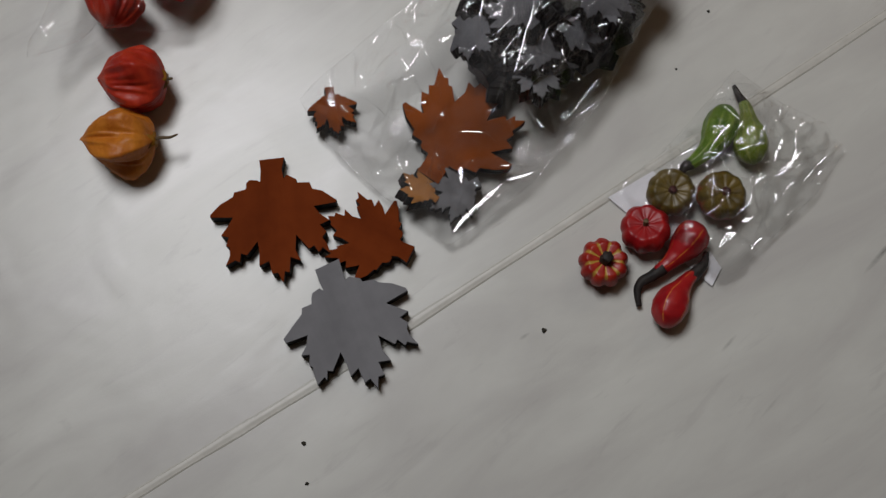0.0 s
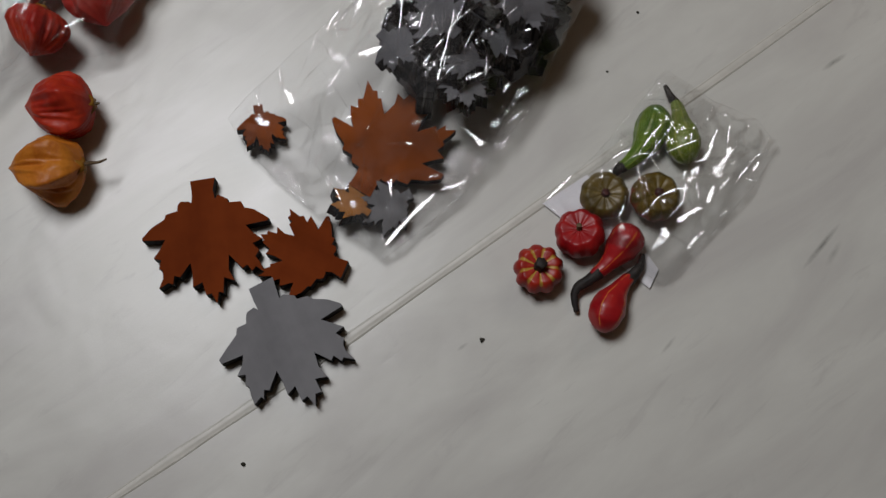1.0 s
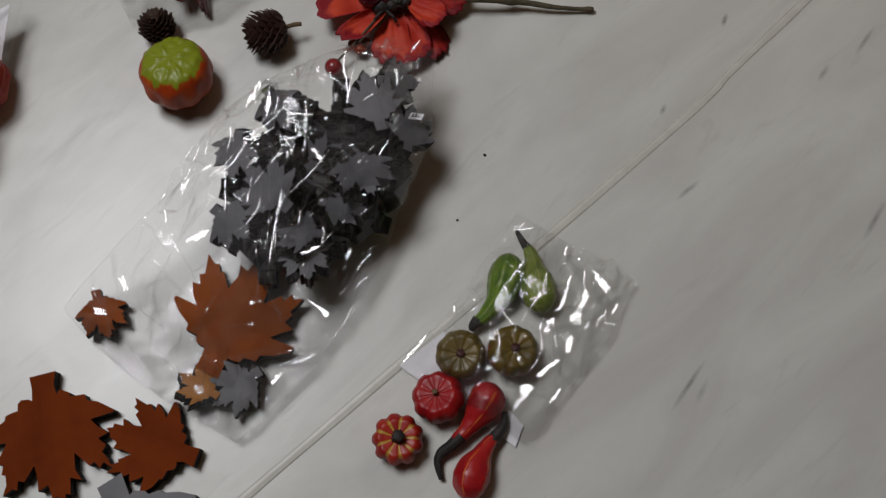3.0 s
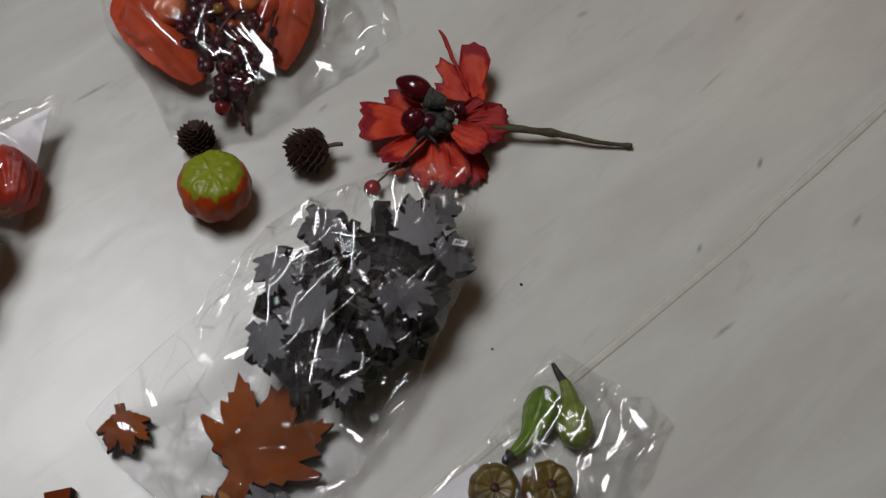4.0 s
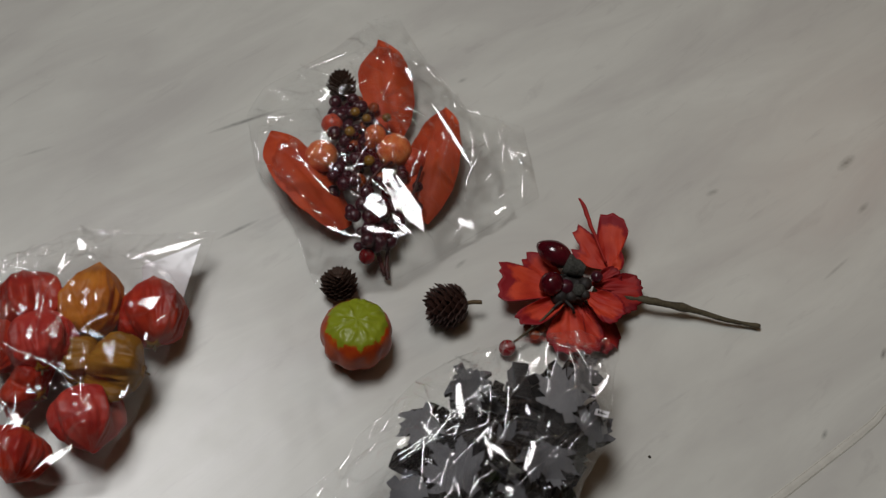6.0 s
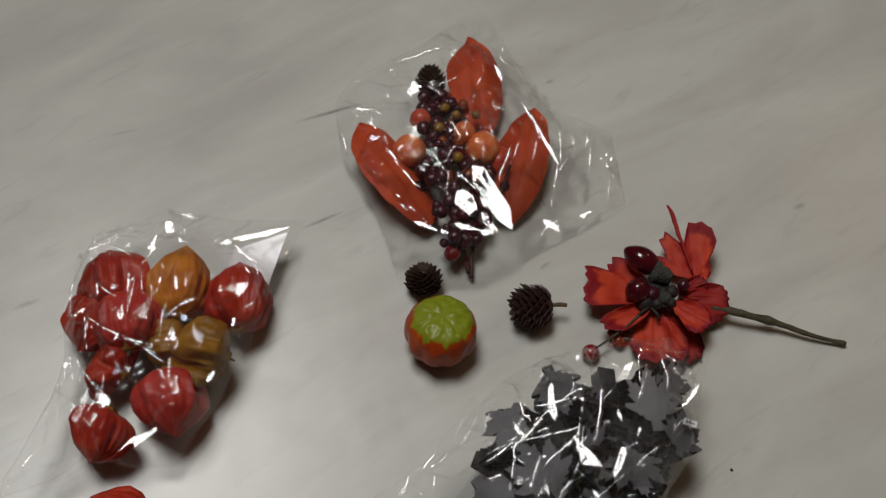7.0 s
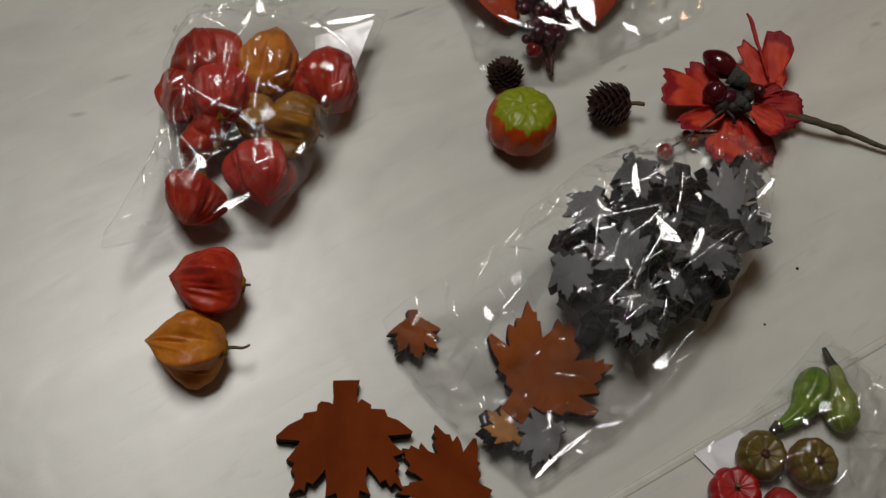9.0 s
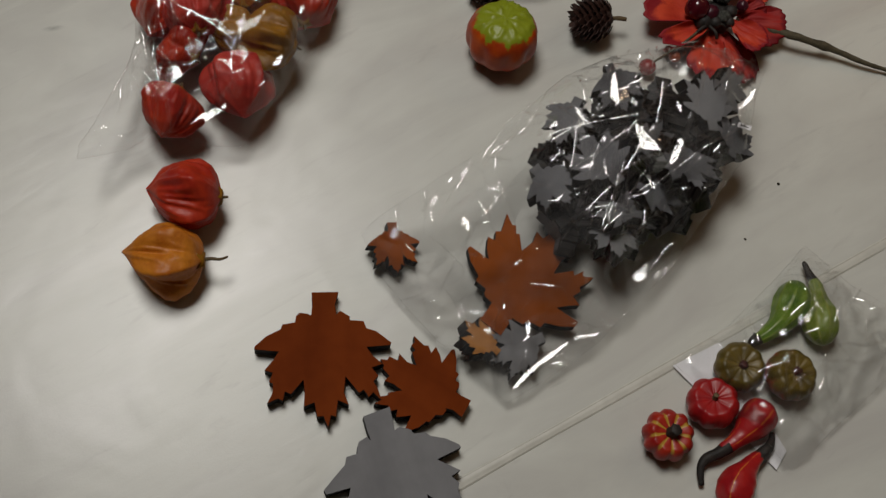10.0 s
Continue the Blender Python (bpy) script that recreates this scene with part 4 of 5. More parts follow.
def film_sheet(name, outline, height, seed, axis, near, far, rough, soft, taut=(), lean=(0, 0), panes=0, skin=None):
    """Crumpled film: flat facets of uneven size, stretched along the axis, that meet in narrow rounded creases; long folds stand proud."""
    rp = random.Random(seed)
    ca, sa = math.cos(axis), math.sin(axis)
    pts, lift, size, cells = [], [], [], {}

    def warp(x, y):
        return (x * ca + y * sa) / 1.6, (y * ca - x * sa) * 1.35

    def add(x, y, r, up):
        u, w = warp(x, y)
        cells.setdefault((int(u // far), int(w // far)), []).append((u, w, r))
        pts.append((x, y)), lift.append(up), size.append(r)

    def fits(x, y, r):
        u, w = warp(x, y)
        i, j = int(u // far), int(w // far)
        return all((u - pu) ** 2 + (w - pw) ** 2 >= (0.5 * (r + pr)) ** 2
                   for di in (-1, 0, 1) for dj in (-1, 0, 1) for pu, pw, pr in cells.get((i + di, j + dj), ()))

    # the rim first, slightly uneven
    n = len(outline)
    for i in range(n):
        (x0, y0), (x1, y1) = outline[i], outline[(i + 1) % n]
        k = max(1, int(math.hypot(x1 - x0, y1 - y0) / 0.006))
        for j in range(k):
            t = j / k
            wob = 0.0012 if j else 0.0004
            add(x0 + (x1 - x0) * t + rp.uniform(-wob, wob), y0 + (y1 - y0) * t + rp.uniform(-wob, wob), 0.004, 0.0)
    rim = len(pts)
    edges = [(i, (i + 1) % rim) for i in range(rim)]
    xs, ys = [q[0] for q in outline], [q[1] for q in outline]
    # taut panes: small flat pieces of uneven outline
    fixed, flat = {}, list(taut)
    for _ in range(panes):
        r = 0.0010 + 0.0034 * rp.random() ** 2.5
        flat.append((rp.uniform(min(xs), max(xs)), rp.uniform(min(ys), max(ys)), rp.gauss(axis, 0.7), r * rp.uniform(1.0, 2.4), r * 0.6, lean[0] + rp.gauss(0, 0.09), lean[1] + rp.gauss(0, 0.06)))
    for order, (px, py, turn, ru, rw, sx, sy) in enumerate(flat):
        ct, st = math.cos(turn), math.sin(turn)
        k = rp.choice((3, 4, 5, 6)) if rw < 0.008 else 8
        if ru > 4.0 * rw:
            k = 6
        off = rp.uniform(0, 6.28) if ru < 2.2 * rw else 0.0
        ring = []
        for q in range(k):
            g = off + 2 * math.pi * (q + rp.uniform(-0.2, 0.2) * (k > 3)) / k
            u, w = ru * math.cos(g) * rp.uniform(0.6, 1.25), rw * math.sin(g) * rp.uniform(0.5, 1.5)
            x, y = px + u * ct - w * st, py + u * st + w * ct
            while order < len(taut) and math.hypot(x - px, y - py) > 0.002 and not (inside(outline, x, y) and fits(x, y, 0.0008)):
                x, y = px + 0.88 * (x - px), py + 0.88 * (y - py)
            ring.append((x, y))
        if not all(inside(outline, *q) and fits(q[0], q[1], 0.0008) for q in ring + [(px, py)]):
            continue
        z0 = height(px, py, 0.0) + 0.0008 + 0.25 * rw + (0.007 if rw > 0.008 else 0.0)
        first = len(pts)
        for x, y in ring:
            fixed[len(pts)] = max(0.0016, z0 + sx * (x - px) + sy * (y - py))
            add(x, y, 0.0012, 0.0)
        edges += [(first + q, first + (q + 1) % k) for q in range(k)]
        if k > 3:
            for q in (-0.4, 0.1, 0.5):
                x, y = px + ct * ru * q + rp.uniform(-0.2, 0.2) * rw, py + st * ru * q + rp.uniform(-0.2, 0.2) * rw
                fixed[len(pts)] = max(0.0016, z0 + sx * (x - px) + sy * (y - py) + rp.gauss(0, 0.014) * rw)
                add(x, y, 0.0010, 0.0)
        # keep the loose points off the pane
        nu, nw, keep = int(ru / 0.002) + 2, int(rw / 0.002) + 1, min(far, 2.2 * rw)
        for q in range(-nu, nu + 1):
            for j in range(-nw, nw + 1):
                du, dw = 0.9 * ru * q / nu, 0.8 * rw * j / nw
                if (du / ru) ** 2 + (dw / rw) ** 2 < 0.9:
                    u, w = warp(px + du * ct - dw * st, py + du * st + dw * ct)
                    cells.setdefault((int(u // far), int(w // far)), []).append((u, w, keep))
    for _ in range(9000):
        x, y = rp.uniform(min(xs), max(xs)), rp.uniform(min(ys), max(ys))
        if inside(outline, x, y):
            g = 0.42 + 1.1 * noise.noise(Vector((x * 34, y * 34, seed)))
            r = near + (far - near) * min(1.0, max(0.0, g))
            if fits(x, y, r):
                add(x, y, r, rp.uniform(-1, 1) * r * rough)
    v2, _, tris, origin, *_ = geometry.delaunay_2d_cdt([Vector(q) for q in pts], edges, [list(range(rim))], 1, 1e-6)
    bm = bmesh.new()
    vs = [bm.verts.new((q.x, q.y, fixed[o[0]] if o and o[0] in fixed else height(q.x, q.y, lift[o[0]] if o else 0.0))) for q, o in zip(v2, origin)]
    for t in tris:
        f = bm.faces.new([vs[i] for i in t])
        f.material_index = int(all(origin[i] and origin[i][0] in fixed for i in t))
        f.normal_update()
        if f.normal.z < 0:
            f.normal_flip()
    # some of the sheet bends softly, the rest stays in hard flat facets
    for f in bm.faces:
        f.smooth = rp.random() < soft
    me = from_bm(name, bm, skin or FILM)
    me.materials.append(GLINT_FILM)
    return me


def crease_mesh(outline, height, seed, axis, lean, folds):
    """Pinched creases: narrow rounded ridges that run along the sheet, rising and dipping."""
    rp = random.Random(seed)
    bm = bmesh.new()
    xs, ys = [q[0] for q in outline], [q[1] for q in outline]
    for _ in range(folds):
        x, y = rp.uniform(min(xs), max(xs)), rp.uniform(min(ys), max(ys))
        a = axis + rp.gauss(0.25, 0.7)
        half, steep = rp.uniform(0.0004, 0.0013), rp.uniform(0.12, 0.26)
        rings, tilt = [], rp.gauss(0, 0.08)
        z = height(x, y, 0.0) + 0.0004
        count = rp.randint(4, 15) if rp.random() < 0.9 else rp.randint(20, 34)
        for k in range(count):
            if not inside(outline, x, y):
                break
            taper = half * math.sin(math.pi * (k + 0.6) / (count + 0.2)) ** 0.7
            floor_z = height(x, y, 0.0) + 0.0003
            z = min(floor_z + 0.0045, max(floor_z, z))
            px, py = -math.sin(a), math.cos(a)
            rings.append([bm.verts.new((x + px * taper * q, y + py * taper * q, z - steep * taper * q * q)) for q in (-1, -0.5, 0, 0.5, 1)])
            step = rp.uniform(0.0014, 0.0034)
            x, y = x + step * math.cos(a), y + step * math.sin(a)
            z += step * (lean[0] * math.cos(a) + lean[1] * math.sin(a) + tilt + rp.gauss(0, 0.05))
            a += rp.gauss(0, 0.16 if count < 16 else 0.06)
        for r0, r1 in zip(rings, rings[1:]):
            for q in range(4):
                f = bm.faces.new((r0[q], r1[q], r1[q + 1], r0[q + 1]))
                f.smooth = True
                f.normal_update()
                if f.normal.z < 0:
                    f.normal_flip()
    return from_bm("creases", bm, GLINT_FILM)


def bag(name, label, outline, contents, rim, crumple, seed, group="clear bags", axis=0.8, taut=(), seam=None, folds=200, lean=(0.2, 0.1), panes=60, skin=None):
    """A pouch of film: the upper sheet drapes over its contents, the lower one lies on the table."""
    root = thing(name, label, "plastic bag", group=group)
    seam = seam or [0.002] * len(outline)
    xs, ys = [q[0] for q in outline], [q[1] for q in outline]
    step = 0.002
    nx, ny = int((max(xs) - min(xs)) / step) + 5, int((max(ys) - min(ys)) / step) + 5
    gx, gy = min(xs) - 2 * step + step * np.arange(nx), min(ys) - 2 * step + step * np.arange(ny)
    X, Y = np.meshgrid(gx, gy, indexing="ij")
    mask = np.array([[inside(outline, x, y) for y in gy] for x in gx])
    solid = np.zeros_like(X)
    for x, y, r, h in contents:
        d = np.sqrt((X - x) ** 2 + (Y - y) ** 2) / r
        solid = np.maximum(solid, h * np.sqrt(np.clip(1.25 - d * d, 0, 1)))

    def rim_at(x, y):
        """The distance to the seam and the seam's height there."""
        best, z = 1.0, 0.0
        for i in range(len(outline)):
            (x0, y0), (x1, y1) = outline[i - 1], outline[i]
            ex, ey = x1 - x0, y1 - y0
            t = min(1.0, max(0.0, ((x - x0) * ex + (y - y0) * ey) / (ex * ex + ey * ey)))
            d = math.hypot(x - x0 - t * ex, y - y0 - t * ey)
            if d < best:
                best, z = d, seam[i - 1] * (1 - t) + seam[i] * t
        return best, z

    border = np.array([[0.0 if m else rim_at(x, y)[1] for y, m in zip(gy, row)] for x, row in zip(gx, mask)])
    H = solid * mask + border
    for _ in range(420):
        b = (np.roll(H, 1, 0) + np.roll(H, -1, 0) + np.roll(H, 1, 1) + np.roll(H, -1, 1)) / 4
        H = np.maximum(solid, b) * mask + border
    H = (H + np.roll(H, 1, 0) + np.roll(H, -1, 0) + np.roll(H, 1, 1) + np.roll(H, -1, 1)) / 5

    def height(x, y):
        u, w = (x - gx[0]) / step, (y - gy[0]) / step
        i, j = int(min(max(u, 0), nx - 2)), int(min(max(w, 0), ny - 2))
        u, w = min(max(u - i, 0), 1), min(max(w - j, 0), 1)
        return H[i, j] * (1 - u) * (1 - w) + H[i + 1, j] * u * (1 - w) + H[i, j + 1] * (1 - u) * w + H[i + 1, j + 1] * u * w

    def over(x, y, jitter):
        gap, _ = rim_at(x, y)
        edge = rim * max(0.0, 0.6 + 1.4 * noise.noise(Vector((x * 28, y * 28, seed)))) * max(0.0, 1 - gap / 0.02)
        e = min(1.0, gap / 0.008)
        return max(0.0018, height(x, y) + 0.0022 + edge + (jitter + 0.35 * abs(jitter)) * crumple * (0.5 + 0.5 * e))

    def below(x, y, jitter):
        gap, z = rim_at(x, y)
        return 0.0006 + 0.6 * abs(jitter) + z * max(0.0, 1 - gap / 0.03) ** 1.5

    part("upper_film", film_sheet("upper_film", outline, over, int(seed), axis, 0.0018, 0.0064, 0.40, 0.25, taut, lean, panes, skin), root)
    tagged(part("creases", crease_mesh(outline, over, int(seed) + 2, axis, lean, folds), root), kind="stuff")
    part("lower_film", film_sheet("lower_film", outline, below, int(seed) + 1, axis, 0.004, 0.009, 0.36, 0.3, skin=UNDER_FILM), root)
    # the welded edge
    edge_line = [(x, y, over(x, y, 0.0)) for i in range(len(outline)) for x, y in [(outline[i - 1][0] * (1 - t / 6) + outline[i][0] * t / 6, outline[i - 1][1] * (1 - t / 6) + outline[i][1] * t / 6) for t in range(6)]]
    v, f = tube(edge_line + edge_line[:1], lambda s: 0.00013, 1, 6)
    part("welded_edge", mesh_of("welded_edge", v, f, GLINT_FILM), root)
    return root


# taut panes of film: x, y, turn, half length, half width, slope along x and y
LEAF_PANES = [(0.0565, 0.4110, 2.21, 0.0088, 0.0041, 0.29, 0.06), (0.0413, 0.4351, 1.63, 0.0124, 0.0019, 0.27, 0.08), (0.0764, 0.4121, 1.20, 0.0097, 0.0017, 0.32, 0.05), (0.0259, 0.4220, 2.19, 0.0065, 0.0011, 0.26, 0.07),
    (-0.0262, 0.3709, 1.94, 0.0056, 0.0019, 0.18, 0.00), (0.0661, 0.3954, 2.16, 0.0039, 0.0014, 0.29, 0.03), (0.0750, 0.4311, 1.76, 0.0042, 0.0014, 0.32, 0.08), (0.1185, 0.4496, 0.89, 0.0099, 0.0012, 0.36, 0.09),
    (0.0382, 0.3947, 1.73, 0.0040, 0.0011, 0.26, 0.03), (0.0406, 0.4538, 0.90, 0.0079, 0.0019, 0.10, 0.10), (0.0478, 0.4432, 1.26, 0.0084, 0.0022, 0.11, 0.09), (0.0673, 0.4154, 2.11, 0.0070, 0.0022, 0.12, 0.06),
    (0.0636, 0.3943, 0.49, 0.0054, 0.0024, 0.12, 0.03), (0.0150, 0.3090, 0.72, 0.0200, 0.0014, 0.17, -0.03), (0.0150, 0.3015, 0.85, 0.0130, 0.0010, 0.17, -0.03), (0.0420, 0.3280, 0.25, 0.0113, 0.0010, 0.18, -0.02), (0.0044, 0.3863, 0.32, 0.0072, 0.0019, 0.05, 0.01),
    (-0.0572, 0.3690, 2.65, 0.0047, 0.0019, -0.03, -0.01), (0.1150, 0.4440, 0.98, 0.0170, 0.0012, 0.18, 0.09), (0.0550, 0.3734, 0.21, 0.0055, 0.0010, 0.11, 0.00), (-0.0411, 0.3772, 1.91, 0.0063, 0.0019, -0.01, 0.00),
    (0.0817, 0.4228, 1.27, 0.0084, 0.0010, 0.14, 0.06), (0.0552, 0.3494, 2.34, 0.0093, 0.0014, 0.11, -0.03), (0.0004, 0.4164, 0.79, 0.0042, 0.0017, 0.05, 0.05), (0.0582, 0.3894, 0.34, 0.0072, 0.0009, 0.28, 0.02),
    (0.0171, 0.3805, 0.51, 0.0031, 0.0012, 0.23, 0.01), (0.0666, 0.3579, 2.90, 0.0048, 0.0019, 0.28, -0.02)]
LANTERN_PANES = [(-0.1735, 0.4404, 2.16, 0.0048, 0.0041, 0.00, 0.08), (-0.1803, 0.4338, 2.99, 0.0060, 0.0027, -0.01, 0.07), (-0.1568, 0.4274, 0.63, 0.0125, 0.0024, 0.03, 0.06), (-0.1520, 0.4252, 2.26, 0.0041, 0.0024, 0.03, 0.06),
    (-0.1543, 0.5471, 1.85, 0.0059, 0.0020, 0.03, 0.19), (-0.1096, 0.5474, 0.25, 0.0171, 0.0020, 0.08, 0.19), (-0.1444, 0.5010, 1.83, 0.0039, 0.0008, 0.05, 0.15), (-0.1430, 0.4842, 2.85, 0.0021, 0.0010, 0.05, 0.13),
    (-0.1252, 0.4590, 1.02, 0.0037, 0.0017, 0.07, 0.10), (-0.1966, 0.4643, 0.59, 0.0037, 0.0012, -0.03, 0.10), (-0.1860, 0.4779, 1.38, 0.0025, 0.0011, -0.01, 0.12), (-0.1688, 0.4804, 2.57, 0.0020, 0.0017, 0.01, 0.13),
    (-0.1704, 0.4715, 1.25, 0.0026, 0.0010, 0.00, 0.12), (-0.1524, 0.5029, 1.42, 0.0033, 0.0010, 0.03, 0.15), (-0.1154, 0.4889, 1.22, 0.0028, 0.0010, 0.08, 0.13), (-0.1724, 0.4410, 1.25, 0.0025, 0.0010, 0.00, 0.08)]
GOURD_PANES = [(0.1805, 0.3380, 1.04, 0.0102, 0.0019, 0.25, -0.04), (0.1686, 0.3232, 0.84, 0.0064, 0.0027, 0.24, -0.05), (0.1891, 0.3336, 0.89, 0.0102, 0.0019, 0.26, -0.04), (0.1788, 0.3137, 1.09, 0.0057, 0.0016, 0.25, -0.07),
    (0.1652, 0.3020, 0.40, 0.0087, 0.0016, 0.23, -0.08), (0.1520, 0.2931, 2.81, 0.0040, 0.0030, 0.21, -0.09), (0.0990, 0.3250, 0.69, 0.0111, 0.0014, 0.15, -0.05), (0.1179, 0.3390, 0.57, 0.0082, 0.0009, 0.18, -0.04),
    (0.1527, 0.2739, 0.80, 0.0084, 0.0013, 0.21, -0.11), (0.1673, 0.2890, 0.75, 0.0075, 0.0009, 0.23, -0.09), (0.1257, 0.3164, 0.34, 0.0067, 0.0024, 0.18, -0.06), (0.1120, 0.3047, 1.05, 0.0055, 0.0014, 0.17, -0.08),
    (0.2074, 0.3293, 0.84, 0.0040, 0.0009, 0.27, -0.05), (0.1800, 0.3413, 2.16, 0.0028, 0.0011, 0.25, -0.03), (0.1412, 0.3244, 0.94, 0.0030, 0.0011, 0.21, -0.05)]
LEAF_BAG = [(0.137, 0.4785), (0.115, 0.4875), (0.080, 0.4790), (0.0455, 0.4693), (0.0235, 0.4576), (0.0067, 0.4397), (-0.0073, 0.4288), (-0.0129, 0.4165), (-0.0329, 0.4028), (-0.0640, 0.3855), (-0.0765, 0.3745),
            (-0.066, 0.356), (-0.034, 0.322), (0.002, 0.2925), (0.018, 0.303), (0.048, 0.3255), (0.0875, 0.369), (0.111, 0.4085), (0.125, 0.428), (0.1315, 0.460)]
LEAF_SEAM = (0.030, 0.036, 0.042, 0.042, 0.044, 0.044, 0.042, 0.040, 0.036, 0.018, 0.011, 0.004, 0.003, 0.002, 0.003, 0.004, 0.010, 0.020, 0.024, 0.028)
bag("leaf_bag", "crumpled clear cellophane bag heaped with grey leaves",
    LEAF_BAG, [(0.050, 0.430, 0.036, 0.076), (0.018, 0.400, 0.022, 0.074), (0.038, 0.372, 0.018, 0.066), (0.088, 0.452, 0.028, 0.072), (0.086, 0.420, 0.022, 0.060), (-0.020, 0.378, 0.014, 0.050), (0.012, 0.350, 0.016, 0.034),
               (-0.059, 0.370, 0.012, 0.018), (0.006, 0.320, 0.014, 0.018), (-0.016, 0.322, 0.012, 0.017), (0.118, 0.455, 0.012, 0.050), (0.108, 0.432, 0.016, 0.054), (0.098, 0.404, 0.014, 0.044)], 0.003, 1.0, 3.0, axis=0.75,
    taut=LEAF_PANES, seam=LEAF_SEAM, folds=340, lean=(0.195, 0.05), panes=90, skin=MILKY_FILM)
bag("lantern_bag", "clear cellophane bag filled with red and ochre lantern fruits",
    [(-0.0835, 0.5607), (-0.1214, 0.5601), (-0.1587, 0.5642), (-0.1939, 0.5491), (-0.2033, 0.5156), (-0.2009, 0.4735), (-0.2047, 0.4461), (-0.2187, 0.4044), (-0.2181, 0.3956), (-0.1849, 0.4179),
     (-0.1515, 0.4186), (-0.1408, 0.4194), (-0.1291, 0.4378), (-0.1189, 0.4593), (-0.1077, 0.4832), (-0.0952, 0.5233)],
    [((a[0] + b[0]) / 2, (a[1] + b[1]) / 2, 0.021, max(a[2], b[2]) + r * 0.95 + 0.006) for a, b, r, *_ in BAGGED], 0.003, 0.95, 14.0, axis=1.2, folds=190, taut=LANTERN_PANES, lean=(0.025, 0.11), panes=40,
    seam=(0.014, 0.012, 0.012, 0.010, 0.014, 0.016, 0.020, 0.032, 0.032, 0.010, 0.008, 0.010, 0.008, 0.010, 0.012, 0.014))
bag("berry_bag", "flat clear cellophane bag round the berry spray",
    [(0.108, 0.590), (0.103, 0.640), (0.070, 0.652), (0.044, 0.690), (0.026, 0.728), (0.012, 0.722), (-0.010, 0.702), (-0.058, 0.668), (-0.068, 0.648), (-0.062, 0.610), (-0.040, 0.570), (-0.028, 0.534), (-0.004, 0.530), (0.020, 0.534), (0.060, 0.560)],
    [(-0.0205, 0.605, 0.014, 0.035), (0.025, 0.609, 0.015, 0.037), (0.0075, 0.6165, 0.012, 0.036), (-0.0145, 0.6325, 0.012, 0.031), (0.006, 0.575, 0.022, 0.037), (-0.035, 0.600, 0.020, 0.028), (0.050, 0.620, 0.018, 0.026), (0.012, 0.675, 0.018, 0.024), (-0.004, 0.655, 0.012, 0.027), (0.010, 0.552, 0.014, 0.033)], 0.003, 1.0, 27.0, axis=1.9, taut=[(0.0215, 0.5740, -1.03, 0.0270, 0.0052, 0.21, 0.20), (0.0065, 0.5660, -0.80, 0.0100, 0.0058, 0.21, 0.20), (0.0210, 0.5585, -0.90, 0.0120, 0.0036, 0.21, 0.20), (0.0130, 0.5500, -0.35, 0.0130, 0.0028, 0.21, 0.20),
          (0.0015, 0.5760, -1.20, 0.0062, 0.0036, 0.21, 0.20), (0.0090, 0.5950, -1.20, 0.0070, 0.0022, 0.21, 0.20), (-0.0218, 0.6500, 0.90, 0.0058, 0.0036, 0.20, 0.23), (-0.0126, 0.6163, 1.30, 0.0060, 0.0022, 0.20, 0.21),
          (0.0542, 0.6189, -1.10, 0.0270, 0.0011, 0.21, 0.19), (0.0727, 0.5654, 0.48, 0.0250, 0.0013, 0.23, 0.17), (0.0830, 0.5790, 0.50, 0.0070, 0.0016, 0.23, 0.18), (-0.0100, 0.5560, -0.40, 0.0120, 0.0012, 0.20, 0.19)], folds=220, lean=(0.185, 0.18), panes=60)
bag("gourd_bag", "small clear bag with green gourds and olive pumpkins",
    [(0.166, 0.390), (0.150, 0.372), (0.120, 0.341), (0.089, 0.319), (0.105, 0.304), (0.125, 0.288), (0.149, 0.266), (0.172, 0.288), (0.203, 0.316), (0.222, 0.340), (0.212, 0.356), (0.190, 0.368)],
    [(0.1235, 0.318, 0.015, 0.0235), (0.1485, 0.3145, 0.015, 0.0240), (0.153, 0.357, 0.012, 0.0225), (0.169, 0.343, 0.012, 0.0225), (0.165, 0.368, 0.006, 0.013), (0.138, 0.337, 0.007, 0.014), (0.131, 0.292, 0.012, 0.0225), (0.136, 0.280, 0.006, 0.013)], 0.002, 0.85, 41.0, axis=0.8, taut=GOURD_PANES, folds=140, lean=(0.255, -0.02), panes=50)


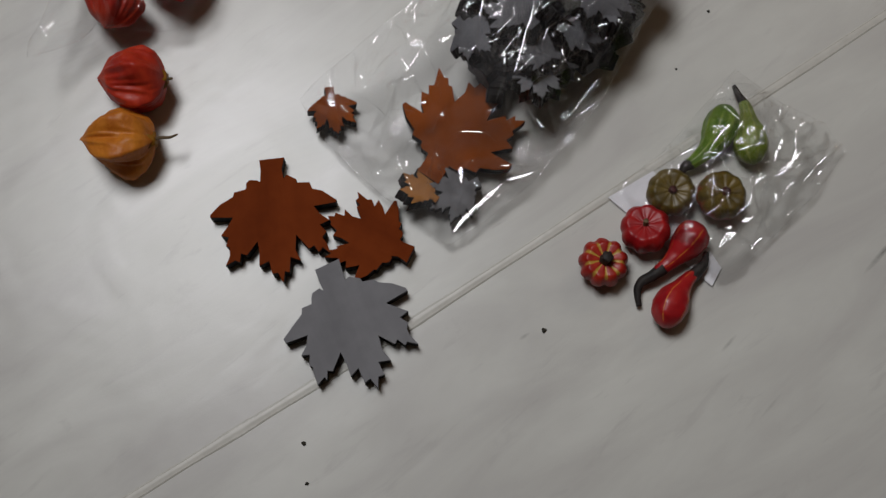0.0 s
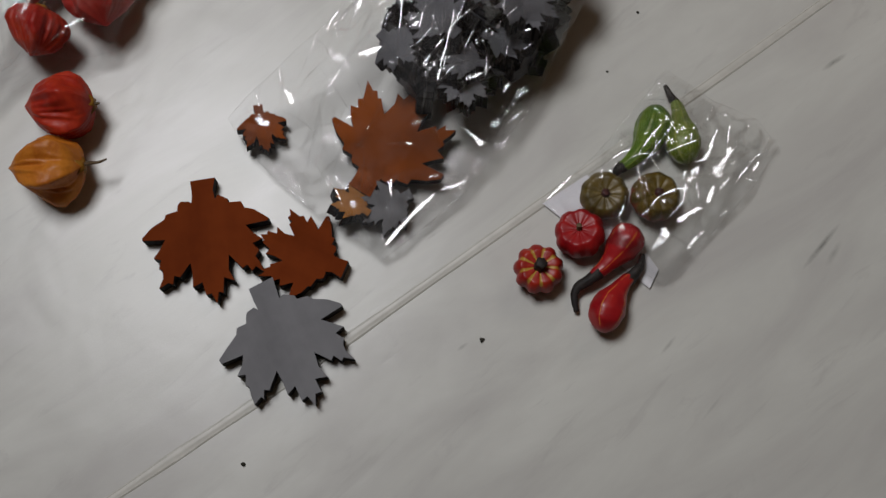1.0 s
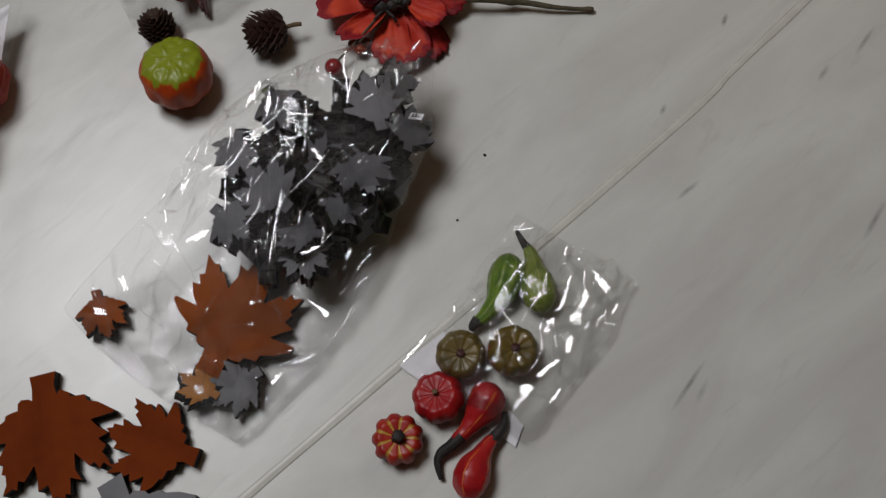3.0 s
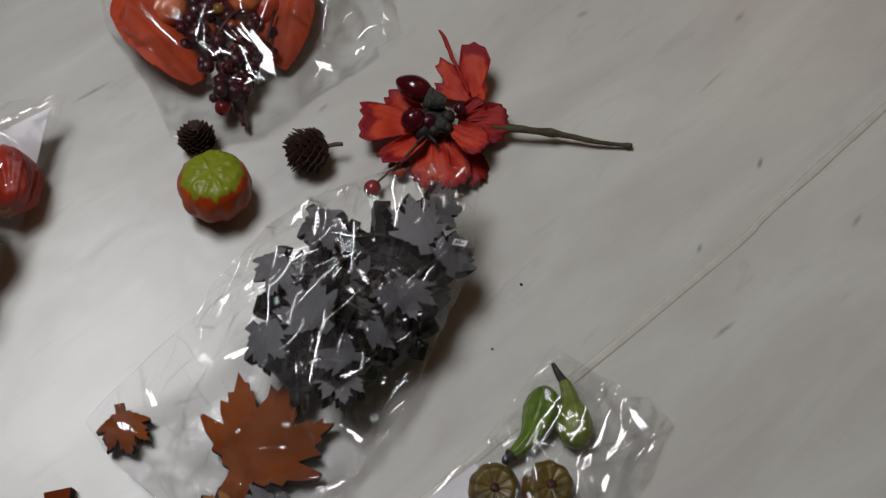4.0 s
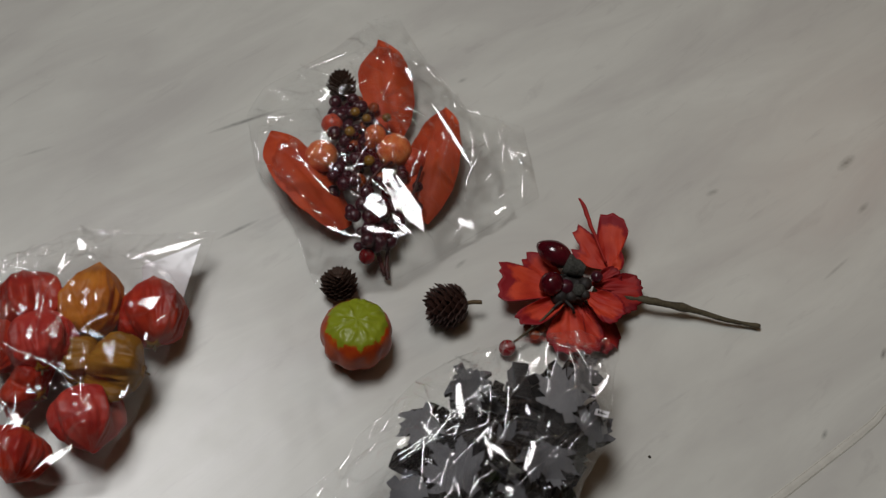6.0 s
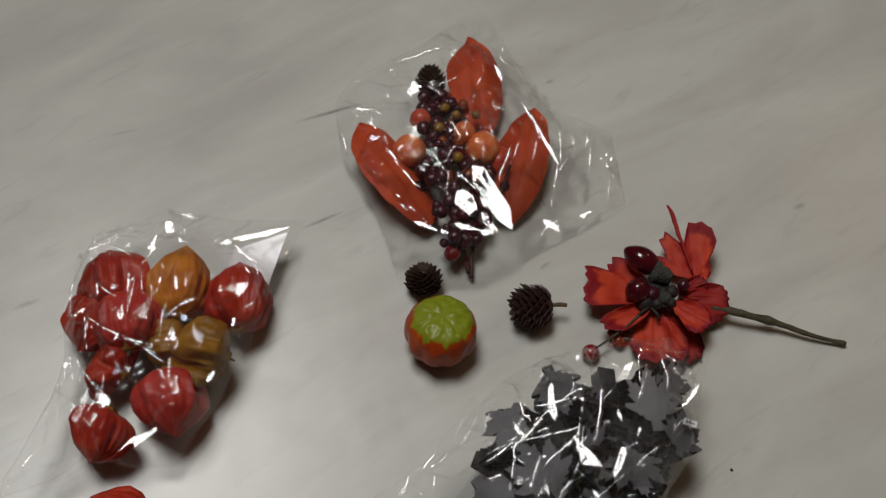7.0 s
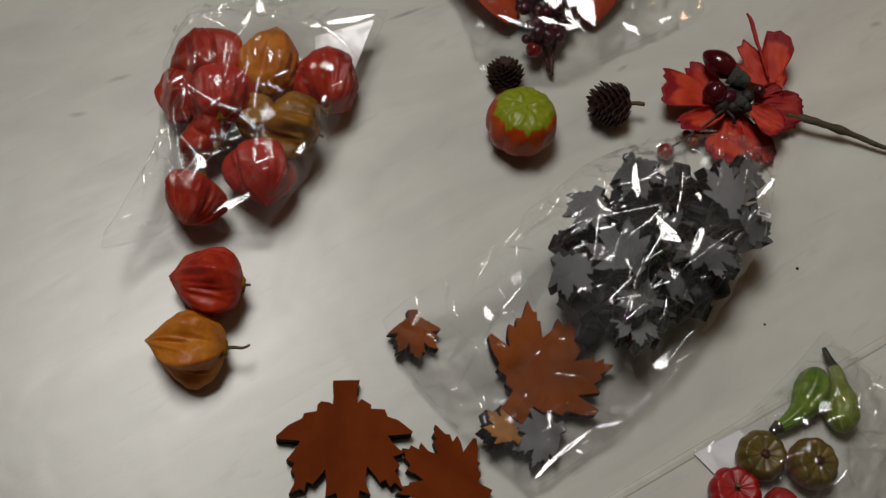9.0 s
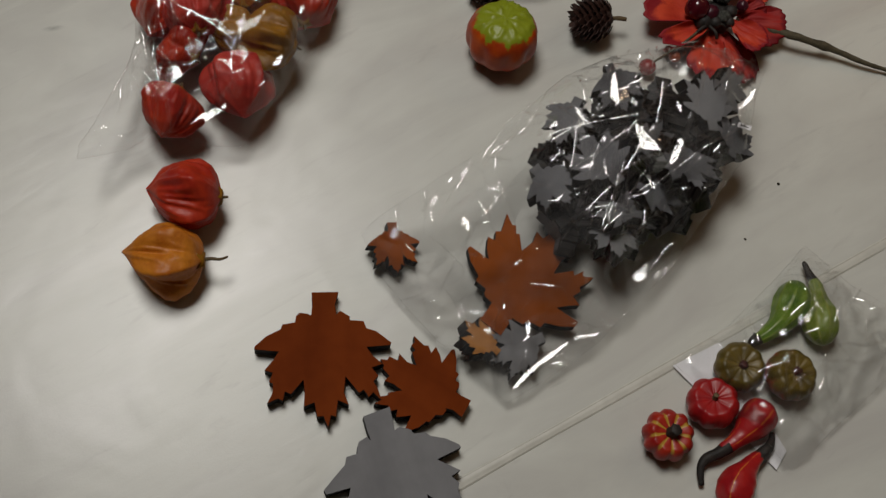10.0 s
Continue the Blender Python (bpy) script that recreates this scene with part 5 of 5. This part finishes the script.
# ---- cards ----
def card(corners, z, label, name="paper_card", skin=PAPER):
    a, b, c, d = [Vector((x, y, 0)) for x, y in corners]
    n, vs = 12, []
    for i in range(n + 1):
        for j in range(n + 1):
            q = (a * (1 - i / n) + b * (i / n)) * (1 - j / n) + (d * (1 - i / n) + c * (i / n)) * (j / n)
            vs.append(Vector((q.x, q.y, z(i / n, j / n))))
    m = n + 1
    fs = [(i * m + j, (i + 1) * m + j, (i + 1) * m + j + 1, i * m + j + 1) for i in range(n) for j in range(n)]
    o = len(vs)
    vs += [q - Vector((0, 0, 0.0003)) for q in vs]
    fs += [tuple(o + k for k in reversed(q)) for q in fs[:]]
    root = thing(name, label, "card", me=mesh_of(name, vs, fs, skin))
    return root


card([(0.0900, 0.3185), (0.1160, 0.3330), (0.1485, 0.2770), (0.1425, 0.2670)], lambda u, w: 0.0016 + 0.0004 * math.sin(3 * w), "white header card lying in the small clear bag")
card([(-0.0915, 0.5523), (-0.1240, 0.5410), (-0.1200, 0.5080), (-0.1050, 0.5060)], lambda u, w: 0.021 - 0.0052 * u - 0.0095 * w, "glossy white card tucked behind the lantern fruits", skin=GLOSS_CARD)


# ---- small sticker on the leaf bag ----
sticker = thing("sticker", "tiny white sticker with dark print on the leaf bag", "sticker", Matrix.Translation((0.1195, 0.4380, 0.0460)) @ pose(0, 0, 0, -12, 34, 62))
part("backing", from_bm("backing", box(0.0060, 0.0072, 0.0003, 0.0001), PAPER), sticker)
for k, (x, y, w, h) in enumerate(((0.0, 0.0018, 0.0036, 0.0006), (-0.0006, 0.0, 0.0006, 0.0044), (0.0009, 0.0003, 0.0020, 0.0006))):
    part("print_bar", from_bm("print_bar", box(w, h, 0.0002, 0.00005), INK), sticker, pose(x, y, 0.0003))


# ---- crumbs on the table ----
for i, (x, y, r) in enumerate(((0.0510, 0.2462, 0.0012), (-0.0771, 0.1909, 0.0011), (-0.0757, 0.1706, 0.0009), (0.1553, 0.4276, 0.0008), (0.1340, 0.3930, 0.0006))):
    v, f = ball(r, 0.6, 10, 7, 0.9, i * 3.3)
    ob = thing("crumb", "tiny dark crumb on the tabletop", "crumb", pose(x, y, r * 0.45, 0, 0, 40 * i), "crumbs", mesh_of("crumb", v, f, CRUMB))
